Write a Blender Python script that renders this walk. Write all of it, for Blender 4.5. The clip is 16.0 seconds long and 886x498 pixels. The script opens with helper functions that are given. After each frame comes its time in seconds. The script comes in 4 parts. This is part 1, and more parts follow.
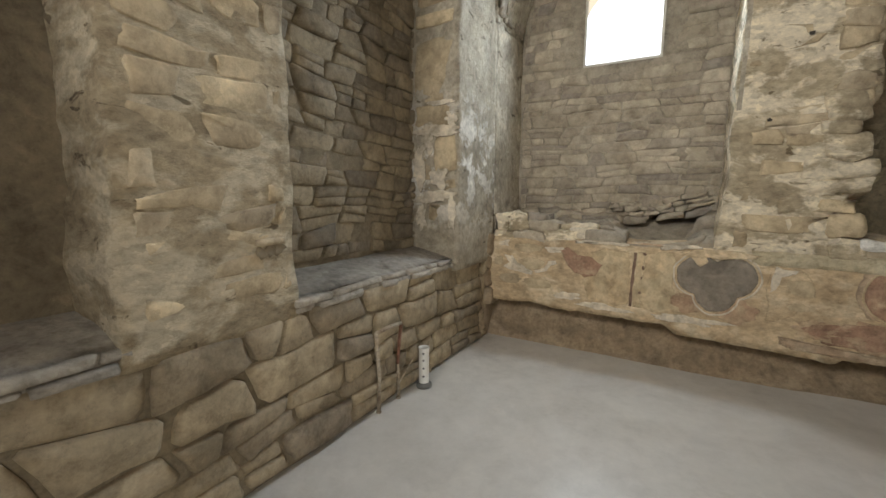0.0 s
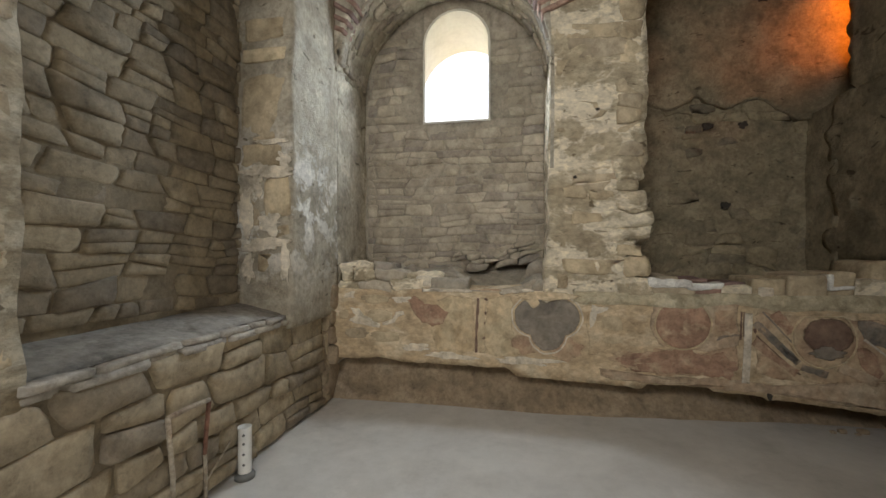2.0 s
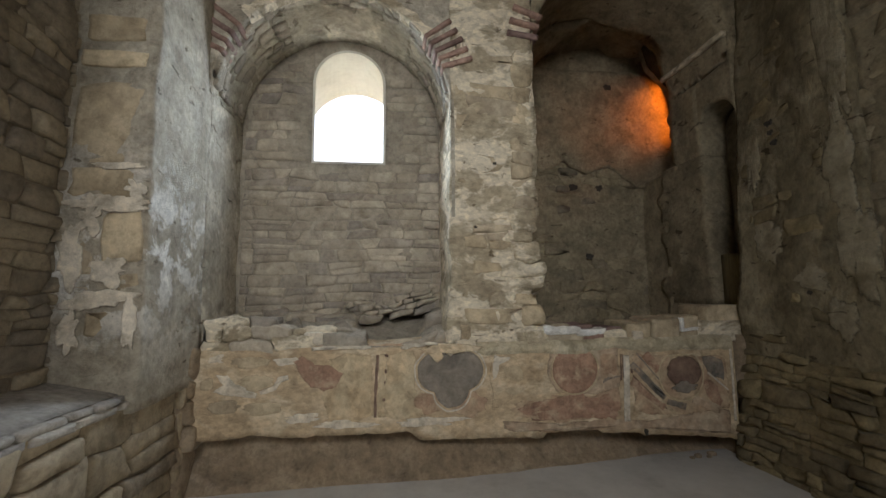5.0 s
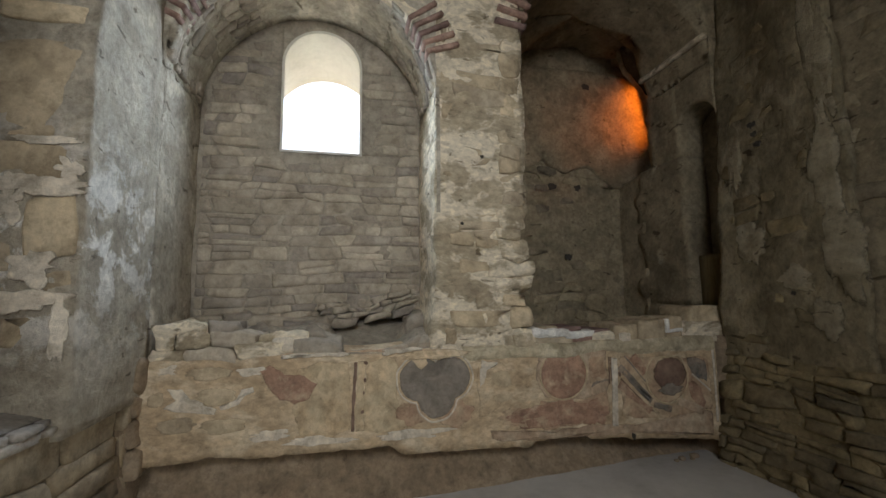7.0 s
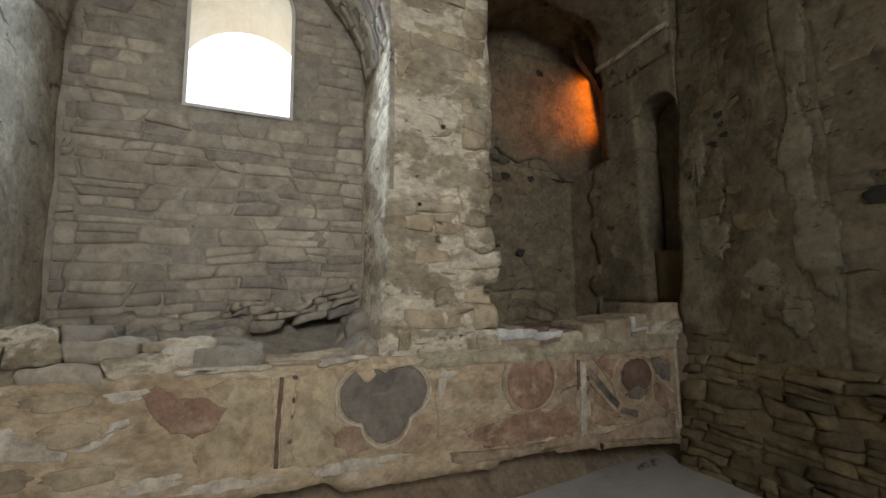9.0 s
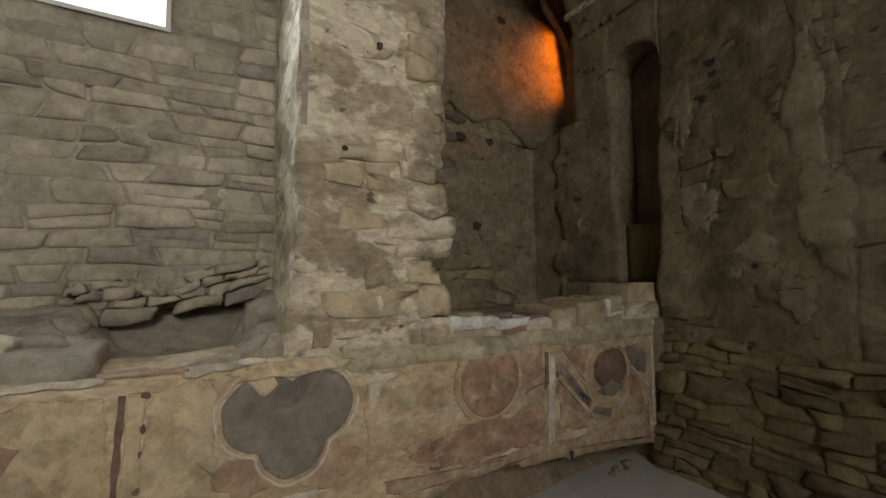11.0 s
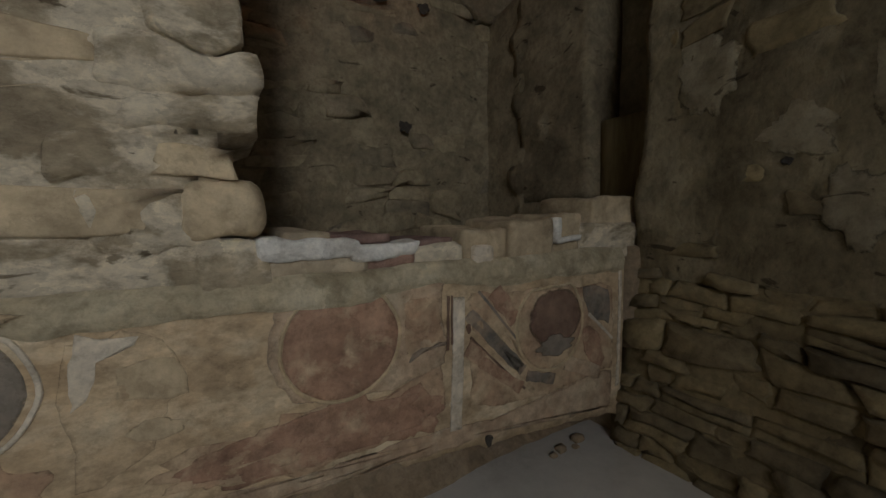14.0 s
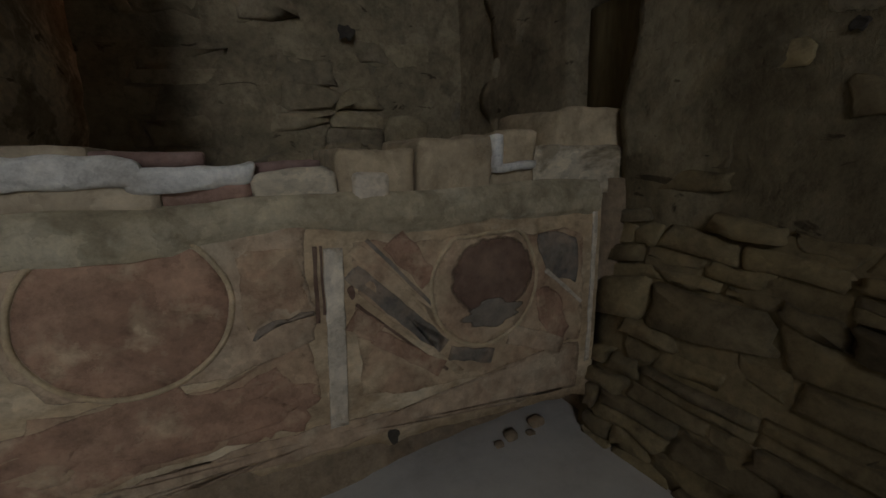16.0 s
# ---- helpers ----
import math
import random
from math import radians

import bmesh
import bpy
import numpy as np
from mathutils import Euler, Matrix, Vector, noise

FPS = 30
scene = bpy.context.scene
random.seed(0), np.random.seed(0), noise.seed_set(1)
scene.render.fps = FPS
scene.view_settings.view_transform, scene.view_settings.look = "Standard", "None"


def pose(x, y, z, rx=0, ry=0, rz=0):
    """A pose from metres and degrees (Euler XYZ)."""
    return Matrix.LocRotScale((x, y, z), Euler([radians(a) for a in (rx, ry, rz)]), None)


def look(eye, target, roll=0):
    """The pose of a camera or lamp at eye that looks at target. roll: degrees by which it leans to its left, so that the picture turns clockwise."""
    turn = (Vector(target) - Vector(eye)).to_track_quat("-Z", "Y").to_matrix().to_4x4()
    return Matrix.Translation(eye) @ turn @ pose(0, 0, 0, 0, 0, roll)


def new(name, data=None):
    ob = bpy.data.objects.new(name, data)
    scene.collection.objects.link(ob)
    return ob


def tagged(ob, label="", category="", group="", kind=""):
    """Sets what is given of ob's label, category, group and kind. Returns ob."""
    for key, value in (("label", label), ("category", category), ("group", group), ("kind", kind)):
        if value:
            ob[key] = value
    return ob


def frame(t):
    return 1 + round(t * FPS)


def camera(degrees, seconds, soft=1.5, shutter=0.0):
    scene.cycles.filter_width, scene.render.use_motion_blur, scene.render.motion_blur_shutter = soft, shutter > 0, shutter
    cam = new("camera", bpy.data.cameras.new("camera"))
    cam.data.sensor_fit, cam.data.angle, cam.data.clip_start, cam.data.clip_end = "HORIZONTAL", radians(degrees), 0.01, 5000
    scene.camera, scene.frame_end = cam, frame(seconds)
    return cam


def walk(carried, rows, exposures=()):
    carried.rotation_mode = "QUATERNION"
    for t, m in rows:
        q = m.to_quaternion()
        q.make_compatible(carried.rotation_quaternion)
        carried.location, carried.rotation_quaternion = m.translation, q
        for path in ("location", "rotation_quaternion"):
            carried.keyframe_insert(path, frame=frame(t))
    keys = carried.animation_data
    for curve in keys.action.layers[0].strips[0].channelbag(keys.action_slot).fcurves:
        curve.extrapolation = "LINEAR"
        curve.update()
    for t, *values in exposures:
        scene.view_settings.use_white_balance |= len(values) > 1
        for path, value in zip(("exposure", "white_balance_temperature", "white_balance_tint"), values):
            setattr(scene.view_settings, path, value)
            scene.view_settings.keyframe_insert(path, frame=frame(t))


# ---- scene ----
cam = camera(94.9, 16.0)
PATH = [
    (0, (-0.008, -0.01, 1.395), (-1.014, 1.697, 1.122), 0.3),
    (0.5, (-0.032, 0.039, 1.383), (-0.877, 1.837, 1.15), 0.1),
    (1, (-0.029, 0.111, 1.351), (-0.711, 1.983, 1.177), 0.1),
    (1.5, (0.031, 0.18, 1.322), (-0.505, 2.105, 1.234), 0.1),
    (2, (0.045, 0.231, 1.329), (-0.34, 2.193, 1.331), -0.0),
    (2.5, (-0.024, 0.251, 1.353), (-0.261, 2.236, 1.428), -0.2),
    (3, (-0.112, 0.271, 1.373), (-0.207, 2.264, 1.503), -0.3),
    (3.5, (-0.179, 0.303, 1.377), (-0.144, 2.295, 1.55), -0.5),
    (4, (-0.199, 0.334, 1.376), (-0.067, 2.32, 1.573), -0.6),
    (6.5, (-0.334, 0.638, 1.371), (0.064, 2.585, 1.6), -0.8),
    (7, (-0.373, 0.698, 1.37), (0.079, 2.633, 1.595), -0.8),
    (7.5, (-0.395, 0.816, 1.348), (0.14, 2.729, 1.581), -0.8),
    (8, (-0.374, 0.977, 1.361), (0.247, 2.864, 1.59), -0.8),
    (8.5, (-0.378, 1.11, 1.349), (0.329, 2.967, 1.578), -0.9),
    (9, (-0.398, 1.255, 1.34), (0.388, 3.081, 1.563), -0.8),
    (11.5, (0.09, 1.904, 1.299), (1.099, 3.628, 1.396), -0.8),
    (12, (0.264, 1.98, 1.274), (1.272, 3.706, 1.33), -0.9),
    (12.5, (0.44, 2.068, 1.259), (1.458, 3.789, 1.269), -1.0),
    (13, (0.589, 2.161, 1.224), (1.604, 3.883, 1.178), -1.0),
    (13.5, (0.739, 2.248, 1.21), (1.748, 3.971, 1.103), -1.0),
    (14, (0.857, 2.314, 1.172), (1.866, 4.032, 1.002), -0.9),
    (14.5, (1.021, 2.344, 1.151), (2.001, 4.071, 0.909), -1.2),
    (15, (1.169, 2.396, 1.127), (2.131, 4.122, 0.817), -1.3),
    (15.5, (1.313, 2.461, 1.097), (2.242, 4.192, 0.724), -1.4),
    (16, (1.454, 2.531, 1.075), (2.339, 4.275, 0.653), -1.5),
]
walk(cam, [(t, look(eye, target, roll)) for t, eye, target, roll in PATH],
     exposures=[(0.0, 2.18, 6290, 10), (1.0, 2.11, 6290, 10), (2.0, 2.01, 6140, 10), (3.5, 1.85, 5790, 10), (9.0, 1.83, 5790, 10), (11.5, 1.78, 6290, 10), (12.3, 1.68, 6240, 10), (13.4, 1.53, 5790, 10), (14.5, 1.38, 5890, 10), (16.0, 1.10, 5690, 10)])

# ---- world and light ----
world = bpy.data.worlds.new("sky")
scene.world = world
world.use_nodes = True
wn = world.node_tree
sky = wn.nodes.new("ShaderNodeTexSky")
sky.sky_type = "NISHITA"
sky.sun_disc = False
sky.sun_elevation, sky.sun_rotation = radians(64), radians(8)
sky.dust_density, sky.air_density = 6.0, 1.0
wn.links.new(sky.outputs[0], wn.nodes["Background"].inputs[0])
wn.nodes["Background"].inputs[1].default_value = 0.15


def lamp(name, kind, energy, colour, m, size=None, angle=None):
    data = bpy.data.lights.new(name, kind)
    data.energy, data.color = energy, colour
    if kind == "AREA":
        data.shape, data.size, data.size_y = "RECTANGLE", size[0], size[1]
    elif kind == "SUN":
        data.angle = angle
    else:
        data.shadow_soft_size = size
    ob = new(name, data)
    ob.matrix_world = m
    return ob


lamp("sun", "SUN", 3.0, (1.0, 0.95, 0.86), look((6.1, 43.4, 89.9), (0, 0, 0)), angle=radians(0.6))
window_light = lamp("window_daylight", "AREA", 10.5, (0.82, 0.92, 1.0), look((-0.615, 4.42, 3.02), (-0.615, 2.4, 2.1)), (0.60, 0.70))
window_light.data.spread = radians(140)
rear_light = lamp("high_window_daylight", "AREA", 13, (1.0, 0.95, 0.86), look((-1.0, -2.44, 3.75), (0.0, 3.6, 2.2)), (1.5, 1.4))
rear_light.data.spread = radians(80)
side_light = lamp("doorway_daylight", "AREA", 4.6, (1.0, 0.90, 0.74), look((2.72, -1.2, 1.15), (-1.6, 1.6, 0.5)), (1.0, 2.0))
side_light.data.spread = radians(100)
amber = lamp("amber_lamp_light", "AREA", 0.85, (1.0, 0.215, 0.008), look((3.33, 4.83, 3.64), (3.02, 4.97, 3.56)), (0.06, 0.7))
amber.data.spread = radians(75)


# ---- materials ----
def node(tree, kind, **values):
    n = tree.nodes.new("ShaderNode" + kind)
    for key, value in values.items():
        n.inputs[key].default_value = value
    return n


def ramp(tree, source, stops):
    n = tree.nodes.new("ShaderNodeValToRGB")
    while len(n.color_ramp.elements) < len(stops):
        n.color_ramp.elements.new(0.5)
    for e, (at, c) in zip(n.color_ramp.elements, stops):
        e.position, e.color = at, (*c, 1)
    tree.links.new(source, n.inputs[0])
    return n


def mix(tree, kind, factor, a, b):
    n = tree.nodes.new("ShaderNodeMix")
    n.data_type, n.blend_type = "RGBA", kind
    for socket, value in ((n.inputs[0], factor), (n.inputs[6], a), (n.inputs[7], b)):
        if hasattr(value, "is_output"):
            tree.links.new(value, socket)
        elif isinstance(value, tuple):
            socket.default_value = (*value, 1)
        else:
            socket.default_value = value
    return n.outputs[2]


def surface(name, low, mid, high, big=1.3, fine=22.0, rough=0.9, bump=0.5, vary=0.25, stain=None, stain_scale=0.8, amount=0.5, hard=0.08, island=False, stretch=(1, 1, 1), contrast=0.9, fade=0.0, pits=0.0, worn=False, zone=None):
    """A rough mineral surface: three tones in broad clouds, fine grain, a stain in patches, and variation from piece to piece."""
    grey = lambda c: tuple(max(0.01, (1 - fade) * a + fade * (0.3 * c[0] + 0.6 * c[1] + 0.1 * c[2])) for a in c)
    low, mid, high = grey(low), grey(mid), grey(high)
    stain = grey(stain) if stain else None
    m = bpy.data.materials.new(name)
    m.use_nodes = True
    t = m.node_tree
    bsdf = t.nodes["Principled BSDF"]
    co = t.nodes.new("ShaderNodeTexCoord")
    mp = t.nodes.new("ShaderNodeMapping")
    mp.inputs["Scale"].default_value = stretch
    t.links.new(co.outputs["Object"], mp.inputs[0])
    pos = mp.outputs[0]
    n1 = node(t, "TexNoise", Scale=big, Detail=6.0, Roughness=0.6, Distortion=0.4)
    n2 = node(t, "TexNoise", Scale=fine, Detail=10.0, Roughness=0.76)
    n3 = node(t, "TexNoise", Scale=fine * 5, Detail=3.0, Roughness=0.6)
    n4 = node(t, "TexNoise", Scale=stain_scale, Detail=8.0, Roughness=0.62, Distortion=0.3)
    n5 = node(t, "TexVoronoi", Scale=fine * 0.7)
    for n in (n1, n2, n3, n4):
        t.links.new(pos, n.inputs["Vector"])
    # chips: small areas of one tone each, with broken edges
    bent = t.nodes.new("ShaderNodeVectorMath")
    bent.operation = "MULTIPLY_ADD"
    n8 = node(t, "TexNoise", Scale=fine * 0.9, Detail=5.0, Roughness=0.7)
    t.links.new(pos, n8.inputs["Vector"])
    t.links.new(n8.outputs["Color"], bent.inputs[0])
    bent.inputs[1].default_value = (2.2 / fine, 2.2 / fine, 2.2 / fine)
    t.links.new(pos, bent.inputs[2])
    t.links.new(bent.outputs[0], n5.inputs["Vector"])
    base = ramp(t, n1.outputs["Fac"], [(0.3, low), (0.5, mid), (0.7, high)]).outputs[0]
    grain = ramp(t, n2.outputs["Fac"], [(0.30, (0.56, 0.54, 0.51)), (0.5, (0.98, 0.98, 0.98)), (0.70, (1.28, 1.27, 1.24))]).outputs[0]
    n6 = node(t, "TexNoise", Scale=fine * 0.24, Detail=11.0, Roughness=0.72, Distortion=0.5)
    t.links.new(pos, n6.inputs["Vector"])
    blotch = ramp(t, n6.outputs["Fac"], [(0.32, (0.58, 0.56, 0.53)), (0.46, (0.96, 0.96, 0.95)), (0.66, (1.22, 1.21, 1.18))]).outputs[0]
    c = mix(t, "MULTIPLY", contrast, mix(t, "MULTIPLY", contrast, base, grain), blotch)
    chip = ramp(t, n5.outputs["Color"], [(0.1, (0.74, 0.73, 0.71)), (0.5, (1.0, 1.0, 1.0)), (0.9, (1.22, 1.22, 1.2))]).outputs[0]
    c = mix(t, "MULTIPLY", contrast * 0.5, c, chip)
    if stain:
        mask = ramp(t, n4.outputs["Fac"], [(1 - amount - hard, (0, 0, 0)), (1 - amount + hard, (1, 1, 1))]).outputs[0]
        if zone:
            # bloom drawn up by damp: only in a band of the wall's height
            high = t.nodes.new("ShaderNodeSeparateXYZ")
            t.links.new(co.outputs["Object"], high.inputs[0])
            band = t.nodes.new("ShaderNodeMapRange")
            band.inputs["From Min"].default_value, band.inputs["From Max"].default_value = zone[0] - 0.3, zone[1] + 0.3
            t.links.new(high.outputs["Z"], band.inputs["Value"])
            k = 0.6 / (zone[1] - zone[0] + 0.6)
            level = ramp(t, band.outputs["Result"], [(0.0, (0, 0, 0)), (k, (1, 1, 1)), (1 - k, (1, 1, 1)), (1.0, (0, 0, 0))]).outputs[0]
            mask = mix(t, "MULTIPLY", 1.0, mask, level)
        c = mix(t, "MIX", mask, c, mix(t, "MULTIPLY", 0.75 * contrast, mix(t, "MULTIPLY", 0.75, stain, grain), chip))
    if pits:
        mp2 = t.nodes.new("ShaderNodeMapping")
        mp2.inputs["Scale"].default_value = (1, 1, 2.4)
        t.links.new(co.outputs["Object"], mp2.inputs[0])
        n7 = node(t, "TexNoise", Scale=5.5, Detail=5.0, Roughness=0.6, Distortion=0.7)
        t.links.new(mp2.outputs[0], n7.inputs["Vector"])
        pit = ramp(t, n7.outputs["Fac"], [(0.27 + 0.1 * pits, (1, 1, 1)), (0.31 + 0.1 * pits, (0, 0, 0))]).outputs[0]
        c = mix(t, "MIX", pit, c, mix(t, "MULTIPLY", 1.0, c, (0.36, 0.33, 0.29)))
    if vary:
        if island:
            src = t.nodes.new("ShaderNodeNewGeometry").outputs["Random Per Island"]
        else:
            src = t.nodes.new("ShaderNodeObjectInfo").outputs["Random"]
        tone = ramp(t, src, [(0.0, (1 - vary, 1 - vary, 1 - vary * 0.8)), (0.5, (1, 0.98, 0.95)), (1.0, (1 + vary, 1 + vary * 0.95, 1 + vary * 0.8))]).outputs[0]
        c = mix(t, "MULTIPLY", 1.0, c, tone)
    t.links.new(c, bsdf.inputs["Base Color"])
    bsdf.inputs["Roughness"].default_value = rough
    add = t.nodes.new("ShaderNodeMath")
    add.operation = "MULTIPLY_ADD"
    t.links.new(n3.outputs["Fac"], add.inputs[0])
    add.inputs[1].default_value = 0.18
    t.links.new(n2.outputs["Fac"], add.inputs[2])
    sink = t.nodes.new("ShaderNodeMath")
    sink.operation = "MULTIPLY_ADD"
    t.links.new(n6.outputs["Fac"], sink.inputs[0])
    sink.inputs[1].default_value = 0.5
    t.links.new(add.outputs[0], sink.inputs[2])
    b = node(t, "Bump", Strength=bump, Distance=0.022)
    t.links.new(sink.outputs[0], b.inputs["Height"])
    t.links.new(b.outputs[0], bsdf.inputs["Normal"])
    if worn:
        # paint flaked away in a broken line along its edge
        edge = t.nodes.new("ShaderNodeAttribute")
        edge.attribute_name = "wear"
        n9 = node(t, "TexNoise", Scale=30.0, Detail=9.0, Roughness=0.75)
        t.links.new(co.outputs["Object"], n9.inputs["Vector"])
        gone = t.nodes.new("ShaderNodeMath")
        gone.operation = "MULTIPLY_ADD"
        t.links.new(n9.outputs["Fac"], gone.inputs[0])
        gone.inputs[1].default_value = 1.5
        t.links.new(edge.outputs["Fac"], gone.inputs[2])
        keep = t.nodes.new("ShaderNodeMapRange")
        keep.inputs["From Min"].default_value, keep.inputs["From Max"].default_value = 1.2, 1.8
        keep.inputs["To Min"].default_value, keep.inputs["To Max"].default_value = 1.0, 0.0
        t.links.new(gone.outputs[0], keep.inputs["Value"])
        t.links.new(keep.outputs["Result"], bsdf.inputs["Alpha"])
    return m


MORTAR_LEFT = surface("lime mortar, left wall", (0.26, 0.205, 0.13), (0.36, 0.29, 0.19), (0.44, 0.365, 0.25), big=3.0, stain=(0.55, 0.475, 0.345), stain_scale=3.2, amount=0.48, hard=0.05, vary=0, bump=0.8, stretch=(1, 1, 1.8), contrast=0.9, pits=0.6)
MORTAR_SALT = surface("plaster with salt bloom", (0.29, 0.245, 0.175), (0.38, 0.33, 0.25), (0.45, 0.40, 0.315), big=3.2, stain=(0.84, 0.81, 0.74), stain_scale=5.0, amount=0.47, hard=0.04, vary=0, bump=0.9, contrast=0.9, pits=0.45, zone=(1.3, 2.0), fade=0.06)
MORTAR_JOINT = surface("dark joint mortar", (0.14, 0.115, 0.08), (0.20, 0.165, 0.115), (0.26, 0.215, 0.155), vary=0, fade=-0.1)
STONE_BENCH = surface("bench rubble stone", (0.20, 0.165, 0.115), (0.30, 0.25, 0.18), (0.38, 0.325, 0.24), big=3, vary=0.28, fine=16, fade=-0.1)
STONE_BENCH_J = surface("bench rubble stone, small", (0.20, 0.165, 0.115), (0.30, 0.25, 0.18), (0.38, 0.325, 0.24), big=3, vary=0.28, fine=16, island=True, fade=-0.1)
STONE_RECESS = surface("recess rubble stone", (0.18, 0.148, 0.10), (0.25, 0.208, 0.145), (0.31, 0.262, 0.19), big=3, vary=0.24, fine=18, contrast=0.9)
STONE_PIER = surface("pier stone", (0.339, 0.263, 0.158), (0.435, 0.347, 0.219), (0.509, 0.420, 0.275), big=3.4, vary=0.16, fine=14, contrast=0.9, worn=True, fade=0.12)
STONE_BAY = surface("bay coursed stone", (0.27, 0.23, 0.172), (0.34, 0.295, 0.23), (0.40, 0.35, 0.28), big=3, vary=0.24, fine=16, contrast=0.75, fade=0.06)
MORTAR_BAY = surface("bay mortar", (0.25, 0.212, 0.16), (0.32, 0.277, 0.215), (0.38, 0.332, 0.262), vary=0, contrast=0.75, fade=0.06)
MORTAR_PIER = surface("pale pier mortar", (0.314, 0.250, 0.162), (0.426, 0.350, 0.232), (0.515, 0.433, 0.297), big=3.4, stain=(0.762, 0.666, 0.491), stain_scale=3.2, amount=0.50, hard=0.035, vary=0, bump=0.9, stretch=(1, 1, 1.6), contrast=0.85, pits=0.55, fade=0.05)
MORTAR_ARCH = surface("arch plaster", (0.31, 0.265, 0.195), (0.40, 0.35, 0.27), (0.48, 0.43, 0.34), big=2.6, stain=(0.60, 0.54, 0.42), stain_scale=3.4, amount=0.42, hard=0.05, vary=0, bump=0.9, contrast=0.9, pits=0.5, fade=0.06)
MORTAR_BAND = surface("greyish mortar band", (0.375, 0.316, 0.207), (0.475, 0.409, 0.280), (0.575, 0.508, 0.358), big=3, vary=0, bump=0.8, stain=(0.650, 0.583, 0.426), stain_scale=4, amount=0.38)
RIGHT_PALE = surface("pale plaster remains", (0.237, 0.202, 0.140), (0.306, 0.268, 0.195), (0.365, 0.323, 0.245), big=4, vary=0, bump=0.8, pits=0.5, stain=(0.198, 0.167, 0.110), stain_scale=5, amount=0.42, contrast=0.7, worn=True, fade=-0.2)
STONE_DARK = surface("stone darkened for shade", (0.169, 0.140, 0.092), (0.249, 0.211, 0.144), (0.318, 0.270, 0.190), big=3.4, vary=0.28, fine=20, contrast=0.9, fade=-0.1)
MORTAR_DARK = surface("plaster darkened for shade", (0.169, 0.140, 0.092), (0.265, 0.221, 0.149), (0.350, 0.297, 0.206), big=3.0, fine=22, stain=(0.159, 0.129, 0.087), stain_scale=3.2, amount=0.38, hard=0.08, vary=0, bump=0.8, contrast=0.9, pits=0.5, fade=-0.1)
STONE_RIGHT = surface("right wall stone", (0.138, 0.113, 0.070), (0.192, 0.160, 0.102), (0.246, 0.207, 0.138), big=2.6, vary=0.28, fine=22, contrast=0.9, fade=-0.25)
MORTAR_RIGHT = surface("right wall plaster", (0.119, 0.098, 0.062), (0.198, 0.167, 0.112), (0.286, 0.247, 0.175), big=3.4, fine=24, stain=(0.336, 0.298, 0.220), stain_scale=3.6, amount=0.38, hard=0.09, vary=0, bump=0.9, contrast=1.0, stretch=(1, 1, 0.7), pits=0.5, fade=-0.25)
FOUNDATION = surface("foundation render", (0.184, 0.141, 0.099), (0.262, 0.207, 0.148), (0.339, 0.277, 0.207), big=2.4, vary=0, stain=(0.349, 0.292, 0.226), stain_scale=2.0, amount=0.36, fade=-0.2)
DADO = surface("painted plaster dado", (0.357, 0.262, 0.158), (0.459, 0.347, 0.217), (0.561, 0.446, 0.293), big=3.0, stain=(0.612, 0.510, 0.352), stain_scale=3.4, amount=0.42, hard=0.07, vary=0, rough=0.8, contrast=0.9, stretch=(1, 1, 1.5), worn=True)
OCHRE = surface("ochre paint", (0.41, 0.30, 0.175), (0.49, 0.37, 0.225), (0.55, 0.435, 0.28), big=4, vary=0, rough=0.8, stain=(0.50, 0.41, 0.265), stain_scale=5, amount=0.48, hard=0.12, fade=0.0, worn=True)
RED = surface("faded red paint", (0.253, 0.149, 0.098), (0.333, 0.204, 0.137), (0.414, 0.270, 0.181), big=5, vary=0, rough=0.8, stain=(0.494, 0.374, 0.245), stain_scale=9, amount=0.38, fade=0.0, worn=True)
RED_DULL = surface("worn red paint", (0.307, 0.200, 0.131), (0.392, 0.265, 0.171), (0.477, 0.350, 0.230), big=5, vary=0, rough=0.8, stain=(0.498, 0.385, 0.248), stain_scale=6, amount=0.47, fade=0.0, worn=True)
PINK = surface("faded pinkish plaster", (0.32, 0.225, 0.15), (0.42, 0.31, 0.21), (0.50, 0.39, 0.275), big=4, vary=0, rough=0.8, stain=(0.53, 0.44, 0.31), stain_scale=5, amount=0.42, hard=0.1, fade=0.0, worn=True)
BROWN = surface("dark brown paint", (0.105, 0.062, 0.042), (0.15, 0.092, 0.064), (0.205, 0.135, 0.097), big=6, vary=0, rough=0.8, stain=(0.26, 0.18, 0.13), stain_scale=7, amount=0.36, hard=0.15, fade=0.0, contrast=0.7, worn=True)
SLATE = surface("grey paint", (0.15, 0.127, 0.10), (0.20, 0.172, 0.138), (0.255, 0.22, 0.178), big=6, vary=0, rough=0.75, stain=(0.29, 0.245, 0.185), stain_scale=4, amount=0.36, hard=0.2, contrast=0.7, worn=True)
GREYBAR = surface("grey veined paint", (0.11, 0.10, 0.09), (0.175, 0.155, 0.13), (0.27, 0.235, 0.19), big=7, vary=0, rough=0.8, stain=(0.34, 0.26, 0.185), stain_scale=9, amount=0.44, hard=0.12, worn=True)
PALE = surface("pale plaster", (0.50, 0.43, 0.33), (0.60, 0.535, 0.43), (0.68, 0.61, 0.50), big=5, vary=0, worn=True, fade=0.0)
WHITE = surface("white lime plaster", (0.66, 0.63, 0.57), (0.76, 0.74, 0.69), (0.82, 0.80, 0.76), big=6, vary=0, bump=0.8, fade=0.06)
BRICK = surface("red clay brick", (0.24, 0.125, 0.085), (0.33, 0.18, 0.125), (0.42, 0.25, 0.18), big=6, vary=0.3, fade=0.3)
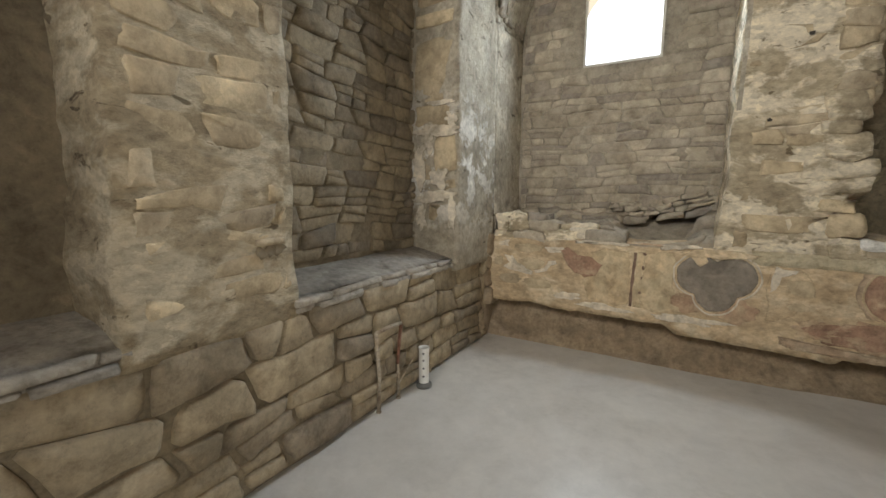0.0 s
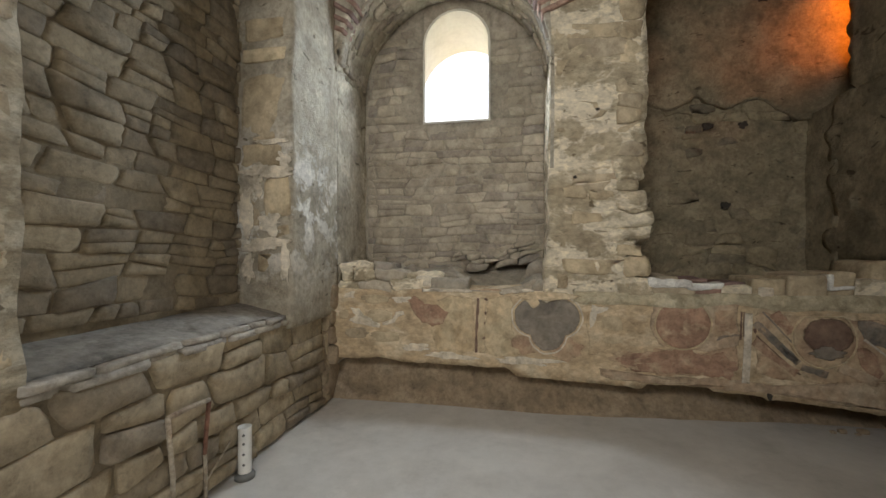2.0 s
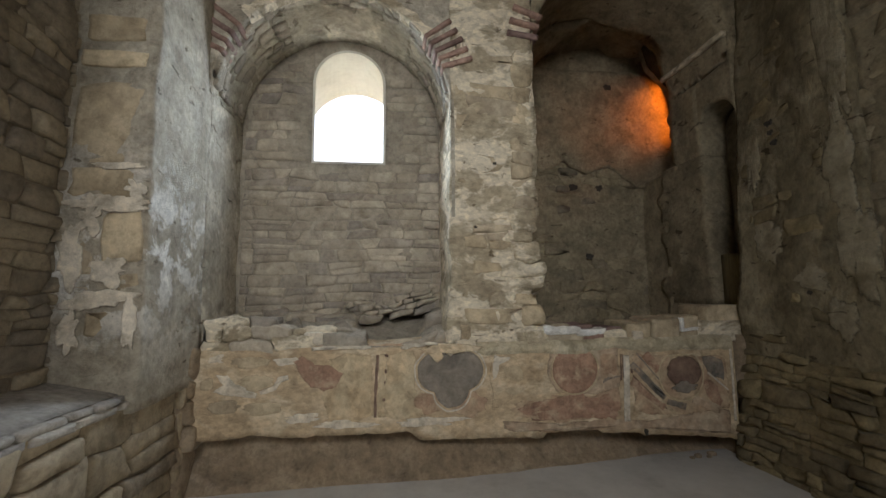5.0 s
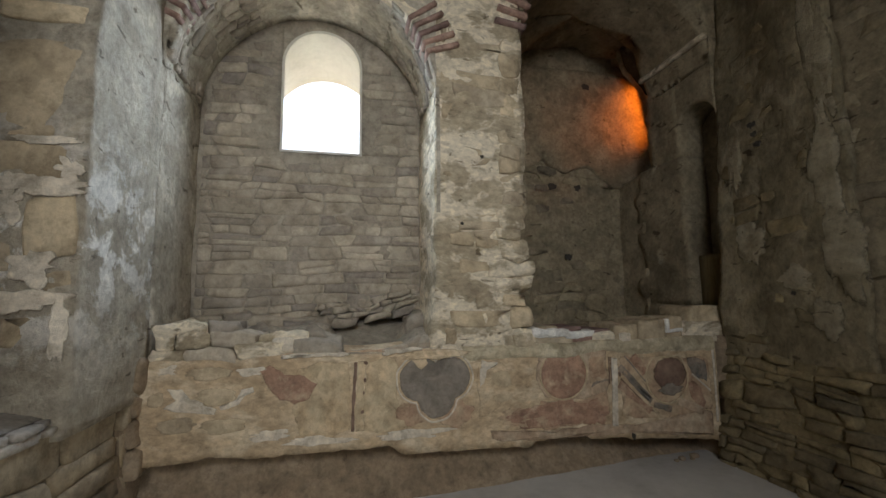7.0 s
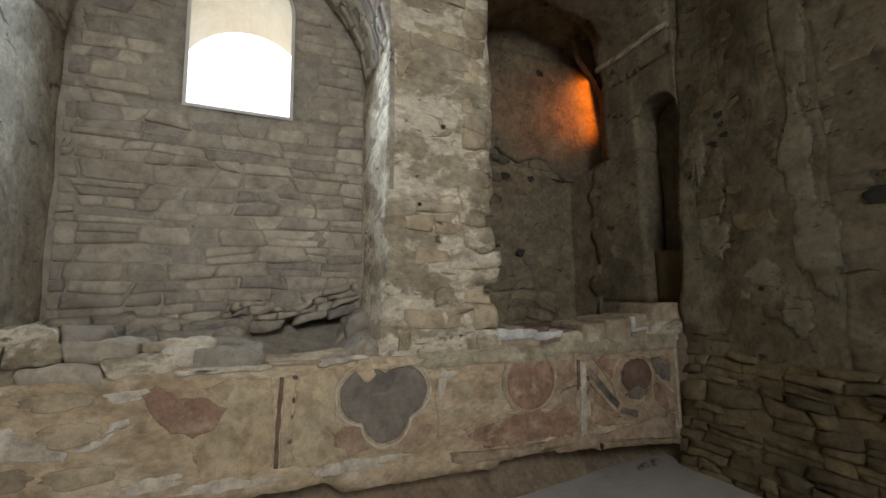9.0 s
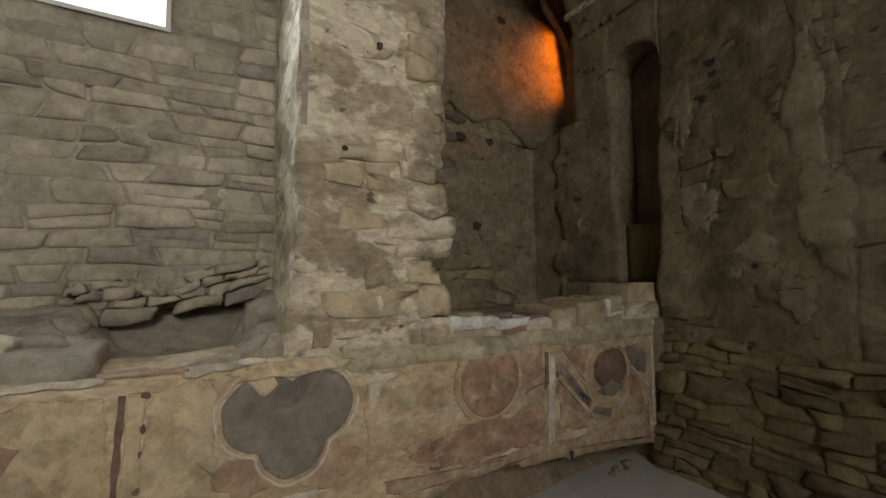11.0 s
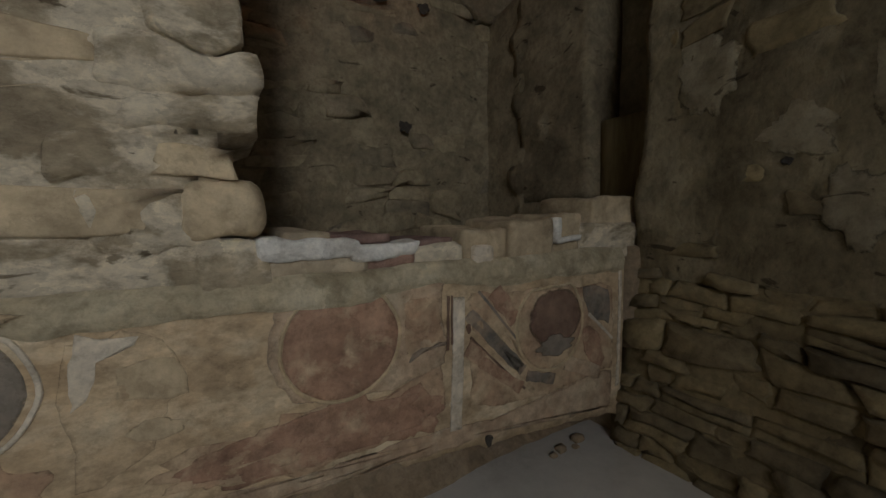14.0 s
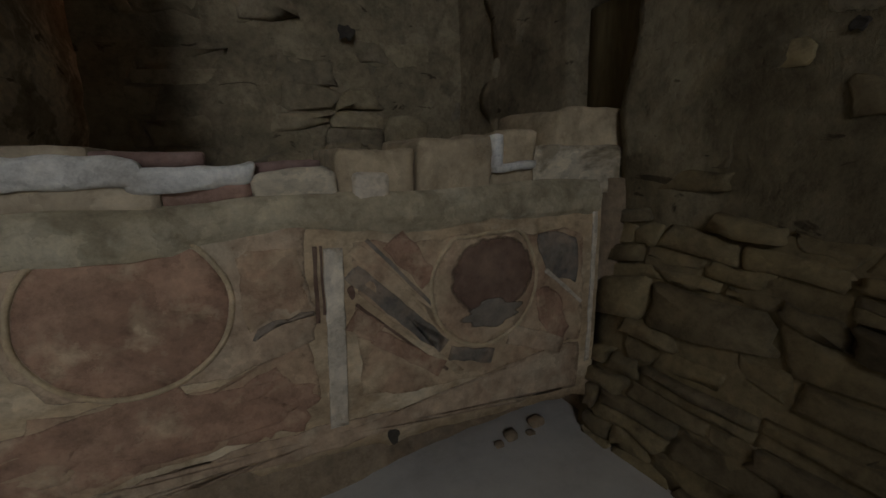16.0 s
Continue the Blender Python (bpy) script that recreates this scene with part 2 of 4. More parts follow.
REVEAL = surface("cream window reveal", (0.53, 0.50, 0.42), (0.58, 0.55, 0.465), (0.62, 0.595, 0.51), vary=0, bump=0.2, contrast=0.15, fade=0.06)
FLOOR = surface("smooth screed", (0.55, 0.525, 0.48), (0.63, 0.605, 0.56), (0.69, 0.665, 0.62), big=0.9, fine=5, rough=0.27, bump=0.05, vary=0, stain=(0.50, 0.47, 0.42), stain_scale=0.8, amount=0.34, hard=0.2, contrast=0.22, fade=0.06)
LEDGE = surface("dusty ledge slab", (0.25, 0.225, 0.19), (0.33, 0.30, 0.26), (0.41, 0.38, 0.335), big=3, vary=0.2, fade=0.06)
RUST = surface("rusty painted iron", (0.23, 0.16, 0.105), (0.36, 0.29, 0.21), (0.48, 0.42, 0.33), big=9, fine=60, vary=0, rough=0.7, fade=0.06)
OXIDE = surface("red rust", (0.15, 0.07, 0.045), (0.22, 0.105, 0.07), (0.30, 0.16, 0.11), big=12, fine=70, vary=0, fade=0.0)
PVC = surface("white plastic", (0.66, 0.65, 0.61), (0.72, 0.71, 0.67), (0.76, 0.75, 0.72), big=8, fine=40, rough=0.4, bump=0.03, vary=0, contrast=0.2, fade=0.06)
DARKPVC = surface("grey plastic", (0.10, 0.10, 0.095), (0.14, 0.14, 0.13), (0.18, 0.18, 0.17), big=8, rough=0.5, bump=0.05, vary=0, contrast=0.2, fade=0.06)
LIT_PANEL = surface("brown of the lit niche back", (0.10, 0.08, 0.035), (0.14, 0.11, 0.05), (0.18, 0.14, 0.07), big=3, fine=30, rough=0.7, bump=0.1, vary=0, stretch=(1, 1, 0.15))
GROUND = surface("dry earth", (0.16, 0.13, 0.09), (0.22, 0.18, 0.13), (0.28, 0.24, 0.17), big=0.3, vary=0)
HOLE_SHADE = surface("near-black hole shade", (0.03, 0.026, 0.02), (0.045, 0.038, 0.03), (0.06, 0.05, 0.04), vary=0)


# ---- building blocks ----
def rough_at(p, amp):
    """The offset of a hand-laid surface at a place."""
    a = noise.noise_vector(p * 2.3) * amp
    b = noise.noise_vector(p * 7.5 + Vector((5, 9, 2))) * amp * 0.45
    c = noise.noise_vector(p * 19 + Vector((1, 3, 8))) * amp * 0.18
    return a + b + c


def mesh_object(name, verts, faces, material, parent=None, smooth=True):
    me = bpy.data.meshes.new(name)
    me.from_pydata(verts, [], faces)
    if smooth:
        me.polygons.foreach_set("use_smooth", [True] * len(me.polygons))
    me.materials.append(material)
    me.update()
    ob = new(name, me)
    if parent:
        ob.parent = parent
    return ob


class Solid:
    """Vertices and faces collected from grids, welded by place."""

    def __init__(self):
        self.verts, self.faces, self.index = [], [], {}

    def point(self, p):
        key = (round(p[0], 4), round(p[1], 4), round(p[2], 4))
        if key not in self.index:
            self.index[key] = len(self.verts)
            self.verts.append(Vector(p))
        return self.index[key]

    def grid(self, fn, nu, nv, flip=False):
        ids = [[self.point(fn(i / nu, j / nv)) for j in range(nv + 1)] for i in range(nu + 1)]
        for i in range(nu):
            for j in range(nv):
                f = [ids[i][j], ids[i + 1][j], ids[i + 1][j + 1], ids[i][j + 1]]
                f = list(dict.fromkeys(f))
                if len(f) > 2:
                    self.faces.append(f[::-1] if flip else f)

    def box(self, x0, x1, y0, y1, z0, z1, step):
        nx, ny, nz = (max(1, round((b - a) / step)) for a, b in ((x0, x1), (y0, y1), (z0, z1)))
        lx, ly, lz = (lambda s, a=a, b=b: a + (b - a) * s for a, b in ((x0, x1), (y0, y1), (z0, z1)))
        self.grid(lambda u, v: (lx(u), y0, lz(v)), nx, nz)
        self.grid(lambda u, v: (lx(u), y1, lz(v)), nx, nz, True)
        self.grid(lambda u, v: (x0, ly(u), lz(v)), ny, nz, True)
        self.grid(lambda u, v: (x1, ly(u), lz(v)), ny, nz)
        self.grid(lambda u, v: (lx(u), ly(v), z0), nx, ny, True)
        self.grid(lambda u, v: (lx(u), ly(v), z1), nx, ny)
        return self

    def arch(self, x0, x1, spring, y0, y1, top, step, squash=1.0):
        """The masonry over a round arch between x0 and x1, from its intrados to a level top."""
        cx, r = (x0 + x1) / 2, (x1 - x0) / 2
        n, nz, ny = max(16, round(3.2 * r / step)), max(3, round((top - spring - r) / step) + 4), max(2, round((y1 - y0) / step))

        def low(u):
            a = math.pi * (1 - u)
            return cx + r * math.cos(a), spring + squash * r * math.sin(a)

        def face(u, v, y):
            x, z = low(u)
            return x, y, z + (top - z) * v

        self.grid(lambda u, v: face(u, v, y0), n, nz)
        self.grid(lambda u, v: face(u, v, y1), n, nz, True)
        self.grid(lambda u, v: face(u, 0, y0 + (y1 - y0) * v), n, ny, True)
        self.grid(lambda u, v: face(u, 1, y0 + (y1 - y0) * v), n, ny)
        self.grid(lambda u, v: face(0, v, y0 + (y1 - y0) * u), ny, nz, True)
        self.grid(lambda u, v: face(1, v, y0 + (y1 - y0) * u), ny, nz)
        return self

    def make(self, name, material, amp=0.012, parent=None, extra=None):
        out = []
        for p in self.verts:
            q = p + rough_at(p, amp)
            if extra:
                q = extra(p, q)
            out.append(q)
        return mesh_object(name, out, self.faces, material, parent)


def structure(ob, label):
    return tagged(ob, label, "wall" if "wall" in ob.name else "", kind="structure")


def stone_shape(outline, depth, proud, rng, dome=0.35):
    """A rounded stone over an outline of (u, v) points: rows of (u, v, w), w proud of the wall, and its faces."""
    n = len(outline)
    cu, cv = sum(p[0] for p in outline) / n, sum(p[1] for p in outline) / n
    verts, faces = [], []
    rings = ((1.0, -depth), (1.0, proud * (1 - dome)), (0.86, proud))
    for k, w in rings:
        for u, v in outline:
            verts.append((cu + (u - cu) * k, cv + (v - cv) * k, w + (rng.uniform(-0.12, 0.12) * proud if w > 0 else 0)))
    verts.append((cu, cv, proud * rng.uniform(0.95, 1.2)))
    for r in range(2):
        for i in range(n):
            j = (i + 1) % n
            faces.append((r * n + i, r * n + j, (r + 1) * n + j, (r + 1) * n + i))
    for i in range(n):
        faces.append((2 * n + i, 2 * n + (i + 1) % n, 3 * n))
    return verts, faces


def fitted(corners, rng, gap, cut, jitter):
    """A twelve-cornered outline: a four-sided stone drawn in by the joint, its corners broken off, its edges uneven."""
    cu, cv = sum(p[0] for p in corners) / 4, sum(p[1] for p in corners) / 4
    size = min(math.dist(corners[0], corners[3]), math.dist(corners[0], corners[1]))
    pull = []
    for u, v in corners:
        d = max(math.dist((u, v), (cu, cv)), 1e-4)
        k = max(0.2, 1 - gap * 0.75 / d)
        pull.append((cu + (u - cu) * k, cv + (v - cv) * k))
    out = []
    for i in range(4):
        a, b = pull[i], pull[(i + 1) % 4]
        length = max(math.dist(a, b), 1e-4)
        c0, c1 = (min(0.4, rng.uniform(0.25, 1.3) * cut * size / length) for _ in range(2))
        for s in (c0, rng.uniform(0.42, 0.58), 1 - c1):
            out.append((a[0] + (b[0] - a[0]) * s + rng.uniform(-jitter, jitter) * size, a[1] + (b[1] - a[1]) * s + rng.uniform(-jitter, jitter) * size))
    return out


def rubble(u0, u1, v0, v1, rows, widths, gap, rng, keep=None, slope=0.0, wave=0.02, cut=0.16, jitter=0.05, cover=1.0):
    """Outlines of close-fitting rubble laid in uneven, wavering courses over a rectangle; keep(u, v) says where the wall is."""
    levels = [v0]
    while levels[-1] < v1 - rows[0] * 0.5:
        levels.append(levels[-1] + rng.uniform(*rows))
    levels[-1] = v1
    mean = (rows[0] + rows[1]) / 2

    def level(k, u):
        v = levels[k]
        if 0 < k < len(levels) - 1:
            v += 0.30 * mean * noise.noise(Vector((u * 2.6, k * 7.3, u0))) + 0.22 * mean * noise.noise(Vector((u * 7.5, k * 3.1, v0)))
        return v + slope * (u - u0) + wave * noise.noise(Vector((u * 1.3, v * 0.9, u1)))

    out = []
    for k in range(len(levels) - 1):
        h = levels[k + 1] - levels[k]
        cuts, u = [(u0, u0)], u0 + rng.uniform(0.3, 1.0) * widths[0]
        while u < u1 - widths[0] * 0.6:
            lean = rng.uniform(-0.28, 0.28) * h
            cuts.append((u + lean, u - lean))
            u += rng.uniform(*widths) * (0.7 + 0.5 * h / rows[1])
        cuts.append((u1, u1))
        for (a0, a1), (b0, b1) in zip(cuts, cuts[1:]):
            if rng.random() > cover or (keep and not keep((a0 + b0) / 2, levels[k] + h / 2)):
                continue
            low = [(a0, level(k, a0)), (b0, level(k, b0))]
            high = [(b1, level(k + 1, b1)), (a1, level(k + 1, a1))]
            if h > rows[0] * 1.5 and rng.random() < 0.3:
                s, r = rng.uniform(0.35, 0.65), rng.uniform(0.35, 0.65)
                mid = [((1 - s) * low[0][0] + s * high[1][0], (1 - s) * low[0][1] + s * high[1][1]), ((1 - r) * low[1][0] + r * high[0][0], (1 - r) * low[1][1] + r * high[0][1])]
                out.append(fitted([low[0], low[1], mid[1], mid[0]], rng, gap * 0.7, cut, jitter))
                out.append(fitted([mid[0], mid[1], high[0], high[1]], rng, gap * 0.7, cut, jitter))
            else:
                out.append(fitted(low + high, rng, gap * rng.uniform(0.6, 1.4), cut, jitter))
    return out


def lay(outlines, to_world, proud, depth, material, joined_material, parent, rng, limit=300, amp=0.006, dome=0.35, first=None):
    """Lay stones on a wall: up to limit of them as pieces, those past that in one joined mesh."""
    order = sorted(outlines, key=first) if first else outlines
    rest_v, rest_f = [], []
    for i, o in enumerate(order):
        vs, fs = stone_shape(o, depth, rng.uniform(*proud), rng, dome)
        vs = [Vector(to_world(*v)) for v in vs]
        vs = [v + rough_at(v * 1.9, amp) for v in vs]
        if i < limit:
            mesh_object("stone", vs, fs, material, parent)
        else:
            k = len(rest_v)
            rest_v += vs
            rest_f += [[a + k for a in f] for f in fs]
    if rest_v:
        tagged(mesh_object("rubble", rest_v, rest_f, joined_material, parent), kind="stuff")


# maps from (along, up, proud) to the world; each keeps faces outward
def on_y(y):
    return lambda u, v, w: (u, y - w, v)


def on_left(x):
    return lambda u, v, w: (x + w, -u, v)


def on_right(x):
    return lambda u, v, w: (x - w, u, v)


# ---- structure ----
TOP = 4.9
floor_s = Solid().box(-2.6, 3.6, -2.7, 4.0, -0.25, 0.0, 0.25)
floor_ob = tagged(floor_s.make("floor", FLOOR, 0.0), "smooth pale grey screed floor, slightly glossy and dusty", "floor", kind="structure")
gr = Solid()
gr.grid(lambda u, v: (-600 + 1200 * u, -600 + 1200 * v, -0.3), 8, 8)
tagged(gr.make("ground", GROUND, 0.0), "dry bare earth outside the building", "ground", kind="structure")
ceil = Solid().box(-3.1, 4.0, -3.1, 5.5, TOP - 0.02, TOP + 0.3, 0.3)
tagged(ceil.make("ceiling", MORTAR_DARK, 0.012), "unseen rough dark ceiling, added to keep daylight out", "ceiling", kind="structure")

# left wall: bench below, two piers, two recesses
wl = Solid().box(-2.95, -1.65, -2.7, 3.64, 0.0, 0.80, 0.12)
wall_left_bench = tagged(wl.make("wall_left_base", MORTAR_JOINT, 0.02), "low rubble stone bench along the wall with deep joints", "wall", kind="structure")
wl = Solid().box(-2.95, -2.03, -2.7, 2.9, 0.80, TOP, 0.10)
wall_left_back = tagged(wl.make("wall_left_recess", MORTAR_JOINT, 0.015), "recessed rubble stone wall with dark joints", "wall", kind="structure")



def pier_left_edges(p, q):
    k = noise.noise(Vector((1.1, p.z * 3.0, 7))) * 0.03 + noise.noise(Vector((3.1, p.z * 11.0, 2))) * 0.012
    q.y += k
    if p.y < 0.75 and p.z < 1.5:
        q.y -= 0.10 * max(0.0, 1.25 - p.z)
    return q


pl = Solid().box(-2.25, -1.63, 0.60, 1.31, 0.76, TOP, 0.05)
pier_a = tagged(pl.make("wall_left_pier", MORTAR_LEFT, 0.016, extra=pier_left_edges), "stone wall pier with worn beige lime plaster", "wall", kind="structure")
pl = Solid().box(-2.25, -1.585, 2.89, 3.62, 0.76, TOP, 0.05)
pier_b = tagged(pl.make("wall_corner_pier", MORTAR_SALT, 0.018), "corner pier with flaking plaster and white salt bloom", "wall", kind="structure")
pl = Solid().box(-2.4, -1.585, 3.62, 4.32, 0.3, TOP, 0.05)
pier_c = tagged(pl.make("wall_bay_jamb", MORTAR_ARCH, 0.016), "greyish plastered side wall of the window bay", "wall", kind="structure")
pl = Solid().box(-2.25, -1.63, -2.7, -1.0, 0.76, TOP, 0.12)
tagged(pl.make("wall_left_pier_behind", MORTAR_LEFT, 0.016), "stone wall pier with worn beige lime plaster", "wall", kind="structure")

# dusty slabs on the bench
for k, (y0, y1) in enumerate(((1.30, 2.90), (-1.0, 0.58))):
    ls = Solid()
    ls.grid(lambda u, v: (-1.66 - 0.42 * u, y0 + (y1 - y0) * v, 0.862 + 0.075 * u ** 0.7), 10, 36, True)
    ls.grid(lambda u, v: (-1.66, y0 + (y1 - y0) * v, 0.80 + 0.062 * u), 2, 36)
    tagged(ls.make("wall_left_ledge", LEDGE, 0.014), "dusty grey mortar ledge on top of the bench", "wall", kind="structure")

# front wall: foundation, dado, window bay, pier, dark bay
fd = Solid()
def footing(u, v):
    x = -1.75 + 4.55 * u
    s = min(1.0, max(0.0, (x - 0.3) / 2.0))
    return x, 3.605 + 0.14 * s + (0.30 + 0.08 * s) * max(0.0, v - 0.12) ** (0.75 - 0.25 * s), -0.08 + 0.58 * v


fd.grid(footing, 90, 12)
fd.grid(lambda u, v: (-1.75 + 4.55 * u, 3.86 + 0.4 * v, 0.5), 90, 3)
foundation = tagged(fd.make("wall_front_foundation", FOUNDATION, 0.022), "rough rendered footing under the painted dado", "wall", kind="structure")

for x0, x1, y0, y1, z0, z1 in ((-2.7, 3.5, 3.98, 4.36, -0.3, 0.66), (2.68, 3.5, 3.56, 4.0, -0.3, 1.0), (-2.95, -1.63, 3.46, 4.0, -0.3, 0.82)):
    tagged(Solid().box(x0, x1, y0, y1, z0, z1, 0.15).make("wall_front_core", FOUNDATION, 0.01), "unseen filler behind the footing, added to block daylight", "wall", kind="structure")

BOTTOM = [(-1.62, 0.37), (-1.32, 0.375), (-1.2, 0.40), (-0.95, 0.37), (-0.6, 0.37), (-0.30, 0.36), (-0.08, 0.365), (0.0, 0.30), (0.4, 0.29), (0.95, 0.265), (0.98, 0.30), (1.38, 0.32), (1.43, 0.27), (1.75, 0.26), (1.79, 0.23), (1.86, 0.24), (2.3, 0.20), (2.7, 0.15)]


def dado_bottom(x):
    for (a, za), (b, zb) in zip(BOTTOM, BOTTOM[1:]):
        if a <= x <= b:
            return za + (zb - za) * (x - a) / (b - a) + 0.012 * noise.noise(Vector((x * 14, 2, 1)))
    return BOTTOM[0][1] if x < 0 else BOTTOM[-1][1]


def dado_top(x):
    return 0.985 + 0.02 * noise.noise(Vector((x * 2.1, 6, 3))) - (0.03 if x > 0.4 else 0)


dd = Solid()
DX = lambda u: -1.60 + 4.235 * u
dd.grid(lambda u, v: (DX(u), 3.58, dado_bottom(DX(u)) + (dado_top(DX(u)) - dado_bottom(DX(u))) * v), 130, 16)
dd.grid(lambda u, v: (DX(u), 3.58 + 0.30 * v, dado_bottom(DX(u)) + 0.02 * v), 130, 3, True)
dd.grid(lambda u, v: (DX(u), 3.58 + 0.30 * v, dado_top(DX(u)) + 0.03 * v), 130, 3)
dado = tagged(dd.make("wall_front_dado", DADO, 0.007), "dado of worn ochre and red painted plaster with broken lower edge", "wall", kind="structure")


# lower slope of the window bay, behind the dado
def bay_height(x, v):
    d = math.exp(-((x + 0.20) / 0.31) ** 6)
    h = 0.97 + 0.26 * v ** 0.75 + 0.03 * noise.noise(Vector((x * 3, v * 3, 0)))
    return h * (1 - d) + (0.975 + 0.015 * v) * d


sl = Solid()
sl.grid(lambda u, v: (-1.62 + 1.92 * u, 3.62 + 0.72 * v, bay_height(-1.62 + 1.92 * u, v)), 60, 20)
bay_sill = tagged(sl.make("wall_bay_sill", MORTAR_BAY, 0.02), "crumbling rubble sill of the window bay", "wall", kind="structure")

# window wall: a thin inner skin round the opening, a wider opening outside, a hollow at the foot
WX0, WX1, WZ, WS = -0.94, -0.29, 2.63, 3.415
OX0, OX1, OS = -1.19, -0.04, 3.165
BAY_LABEL = "grey coursed stone wall filling the arched bay"


def hollow_head(p, q):
    if p.z < 1.21 and -0.50 < p.x < 0.09:
        q.z += 0.02 + 0.10 * (p.x + 0.56) / 0.7
    return q


window_wall = tagged(Solid().box(-1.9, 0.6, 4.30, 5.09, 1.20, WZ, 0.08).make("wall_window", MORTAR_BAY, 0.010, extra=hollow_head), BAY_LABEL, "wall", kind="structure")
for a, b, y0 in ((-1.9, -0.52, 4.30), (0.10, 0.6, 4.30), (-0.52, 0.10, 4.85)):
    tagged(Solid().box(a, b, y0, 5.09 if y0 < 4.5 else 5.07, 0.7, 1.20 if y0 < 4.5 else 1.45, 0.06).make("wall_window_foot", MORTAR_BAY, 0.02), "broken foot of the stone wall below the window", "wall", kind="structure")
hs = Solid()
hs.grid(lambda u, v: (-0.60 + 0.80 * u, 4.10 + 0.38 * v, 0.972 + 0.19 * v ** 1.3 + 0.05 * abs(2 * u - 1) ** 3), 24, 10)
tagged(hs.make("wall_hollow_slope", MORTAR_BAY, 0.012), "smooth dusty slope inside a hollow in the wall", "wall", kind="structure")
tagged(Solid().box(-0.55, 0.13, 4.28, 4.66, 0.7, 0.965, 0.06).make("wall_hollow_floor", MORTAR_BAY, 0.012), "dusty bottom of a hollow in the wall", "wall", kind="structure")
for y0, y1, x0, x1, s in ((4.30, 4.36, WX0 - 0.012, WX1 + 0.012, WS), (4.36, 5.09, OX0, OX1, OS)):
    for a, b in ((-1.9, x0), (x1, 0.6)):
        tagged(Solid().box(a, b, y0, y1, WZ, s, 0.08).make("wall_window_side", MORTAR_BAY, 0.010), BAY_LABEL, "wall", kind="structure")
        tagged(Solid().box(a, b, y0, y1, s, TOP, 0.08).make("wall_window_side", MORTAR_BAY, 0.010), BAY_LABEL, "wall", kind="structure")
    tagged(Solid().arch(x0, x1, s, y0, y1, TOP, 0.06).make("wall_window_head", MORTAR_BAY, 0.006), "grey stone wall over the arched window", "wall", kind="structure")

# cream lining of the window opening
lin = Solid()


def lining(x0, x1, spring, inset):
    n = 24
    pts = [(x0 + inset, WZ + inset), (x0 + inset, spring)]
    cx, r = (x0 + x1) / 2, (x1 - x0) / 2 - inset
    pts += [(cx - r * math.cos(math.pi * i / n), spring + r * math.sin(math.pi * i / n)) for i in range(1, n)]
    pts += [(x1 - inset, spring), (x1 - inset, WZ + inset)]
    return pts


near, far = lining(WX0, WX1, WS, 0.004), lining(OX0, OX1, OS, 0.03)
near_out, far_out = lining(WX0, WX1, WS, -0.02), lining(OX0, OX1, OS, -0.004)
n_l = len(near)
vs, fs = [], []
for pts, y in ((near, 4.285), (far, 5.10), (near_out, 4.285), (far_out, 5.10)):
    vs += [(x, y, z) for x, z in pts]
for i in range(n_l):
    j = (i + 1) % n_l
    fs += [(i, j, n_l + j, n_l + i), (i, 2 * n_l + i, 2 * n_l + j, j), (n_l + j, 3 * n_l + j, 3 * n_l + i, n_l + i)]
tagged(mesh_object("window_1", vs, fs, REVEAL, smooth=False), "small open arched window with cream plastered reveal", "window", kind="structure")

# arch over the window bay, pier, arch over the dark bay
AX0, AX1, ASP = -1.585, 0.27, 2.92
tagged(Solid().arch(AX0, AX1, ASP, 3.585, 4.33, TOP, 0.06).make("wall_front_arch", MORTAR_ARCH, 0.020), "plastered round arch over the window bay", "wall", kind="structure")


def pier_front_edges(p, q):
    if p.x < 0.36:
        q.x += 0.03 * noise.noise(Vector((3.7, 2.0, p.z * 2.6))) + 0.015 * noise.noise(Vector((1.7, 4.0, p.z * 9.0)))
        q.x -= 0.07 * max(0.0, (1.7 - p.z) / 0.8)
    if p.x > 0.9:
        k = noise.noise(Vector((2.2, 1.0, p.z * 4.0))) + 0.7 * noise.noise(Vector((5.2, 1.0, p.z * 10.0)))
        q.x += 0.03 * k - 0.015 - 0.09 * max(0.0, min(1.0, (2.0 - p.z) / 0.15, (p.z - 1.06) / 0.05))
    return q


pf = Solid().box(0.27, 1.0, 3.60, 5.2, 0.92, TOP, 0.05)
pier_front = tagged(pf.make("wall_front_pier", MORTAR_PIER, 0.016, extra=pier_front_edges), "stone pier with pale patchy mortar between two bays", "wall", kind="structure")
RX0, RX1, RSP = 1.0, 2.86, 3.46
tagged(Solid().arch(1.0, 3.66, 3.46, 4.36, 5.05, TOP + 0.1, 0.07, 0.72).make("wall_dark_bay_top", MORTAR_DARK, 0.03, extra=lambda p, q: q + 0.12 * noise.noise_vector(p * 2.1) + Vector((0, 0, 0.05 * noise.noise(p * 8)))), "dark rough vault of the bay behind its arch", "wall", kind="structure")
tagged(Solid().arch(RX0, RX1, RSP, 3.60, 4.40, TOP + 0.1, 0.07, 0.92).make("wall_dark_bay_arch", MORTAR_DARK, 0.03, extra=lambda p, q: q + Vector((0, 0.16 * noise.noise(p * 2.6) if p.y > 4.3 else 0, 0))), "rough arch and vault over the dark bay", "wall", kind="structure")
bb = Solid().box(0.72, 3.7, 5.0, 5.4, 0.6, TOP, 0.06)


def scoop(p, q):
    if p.y < 5.1:
        q.y += 0.05 * noise.noise(Vector((p.x * 1.6, 0, p.z * 1.6))) 
    return q


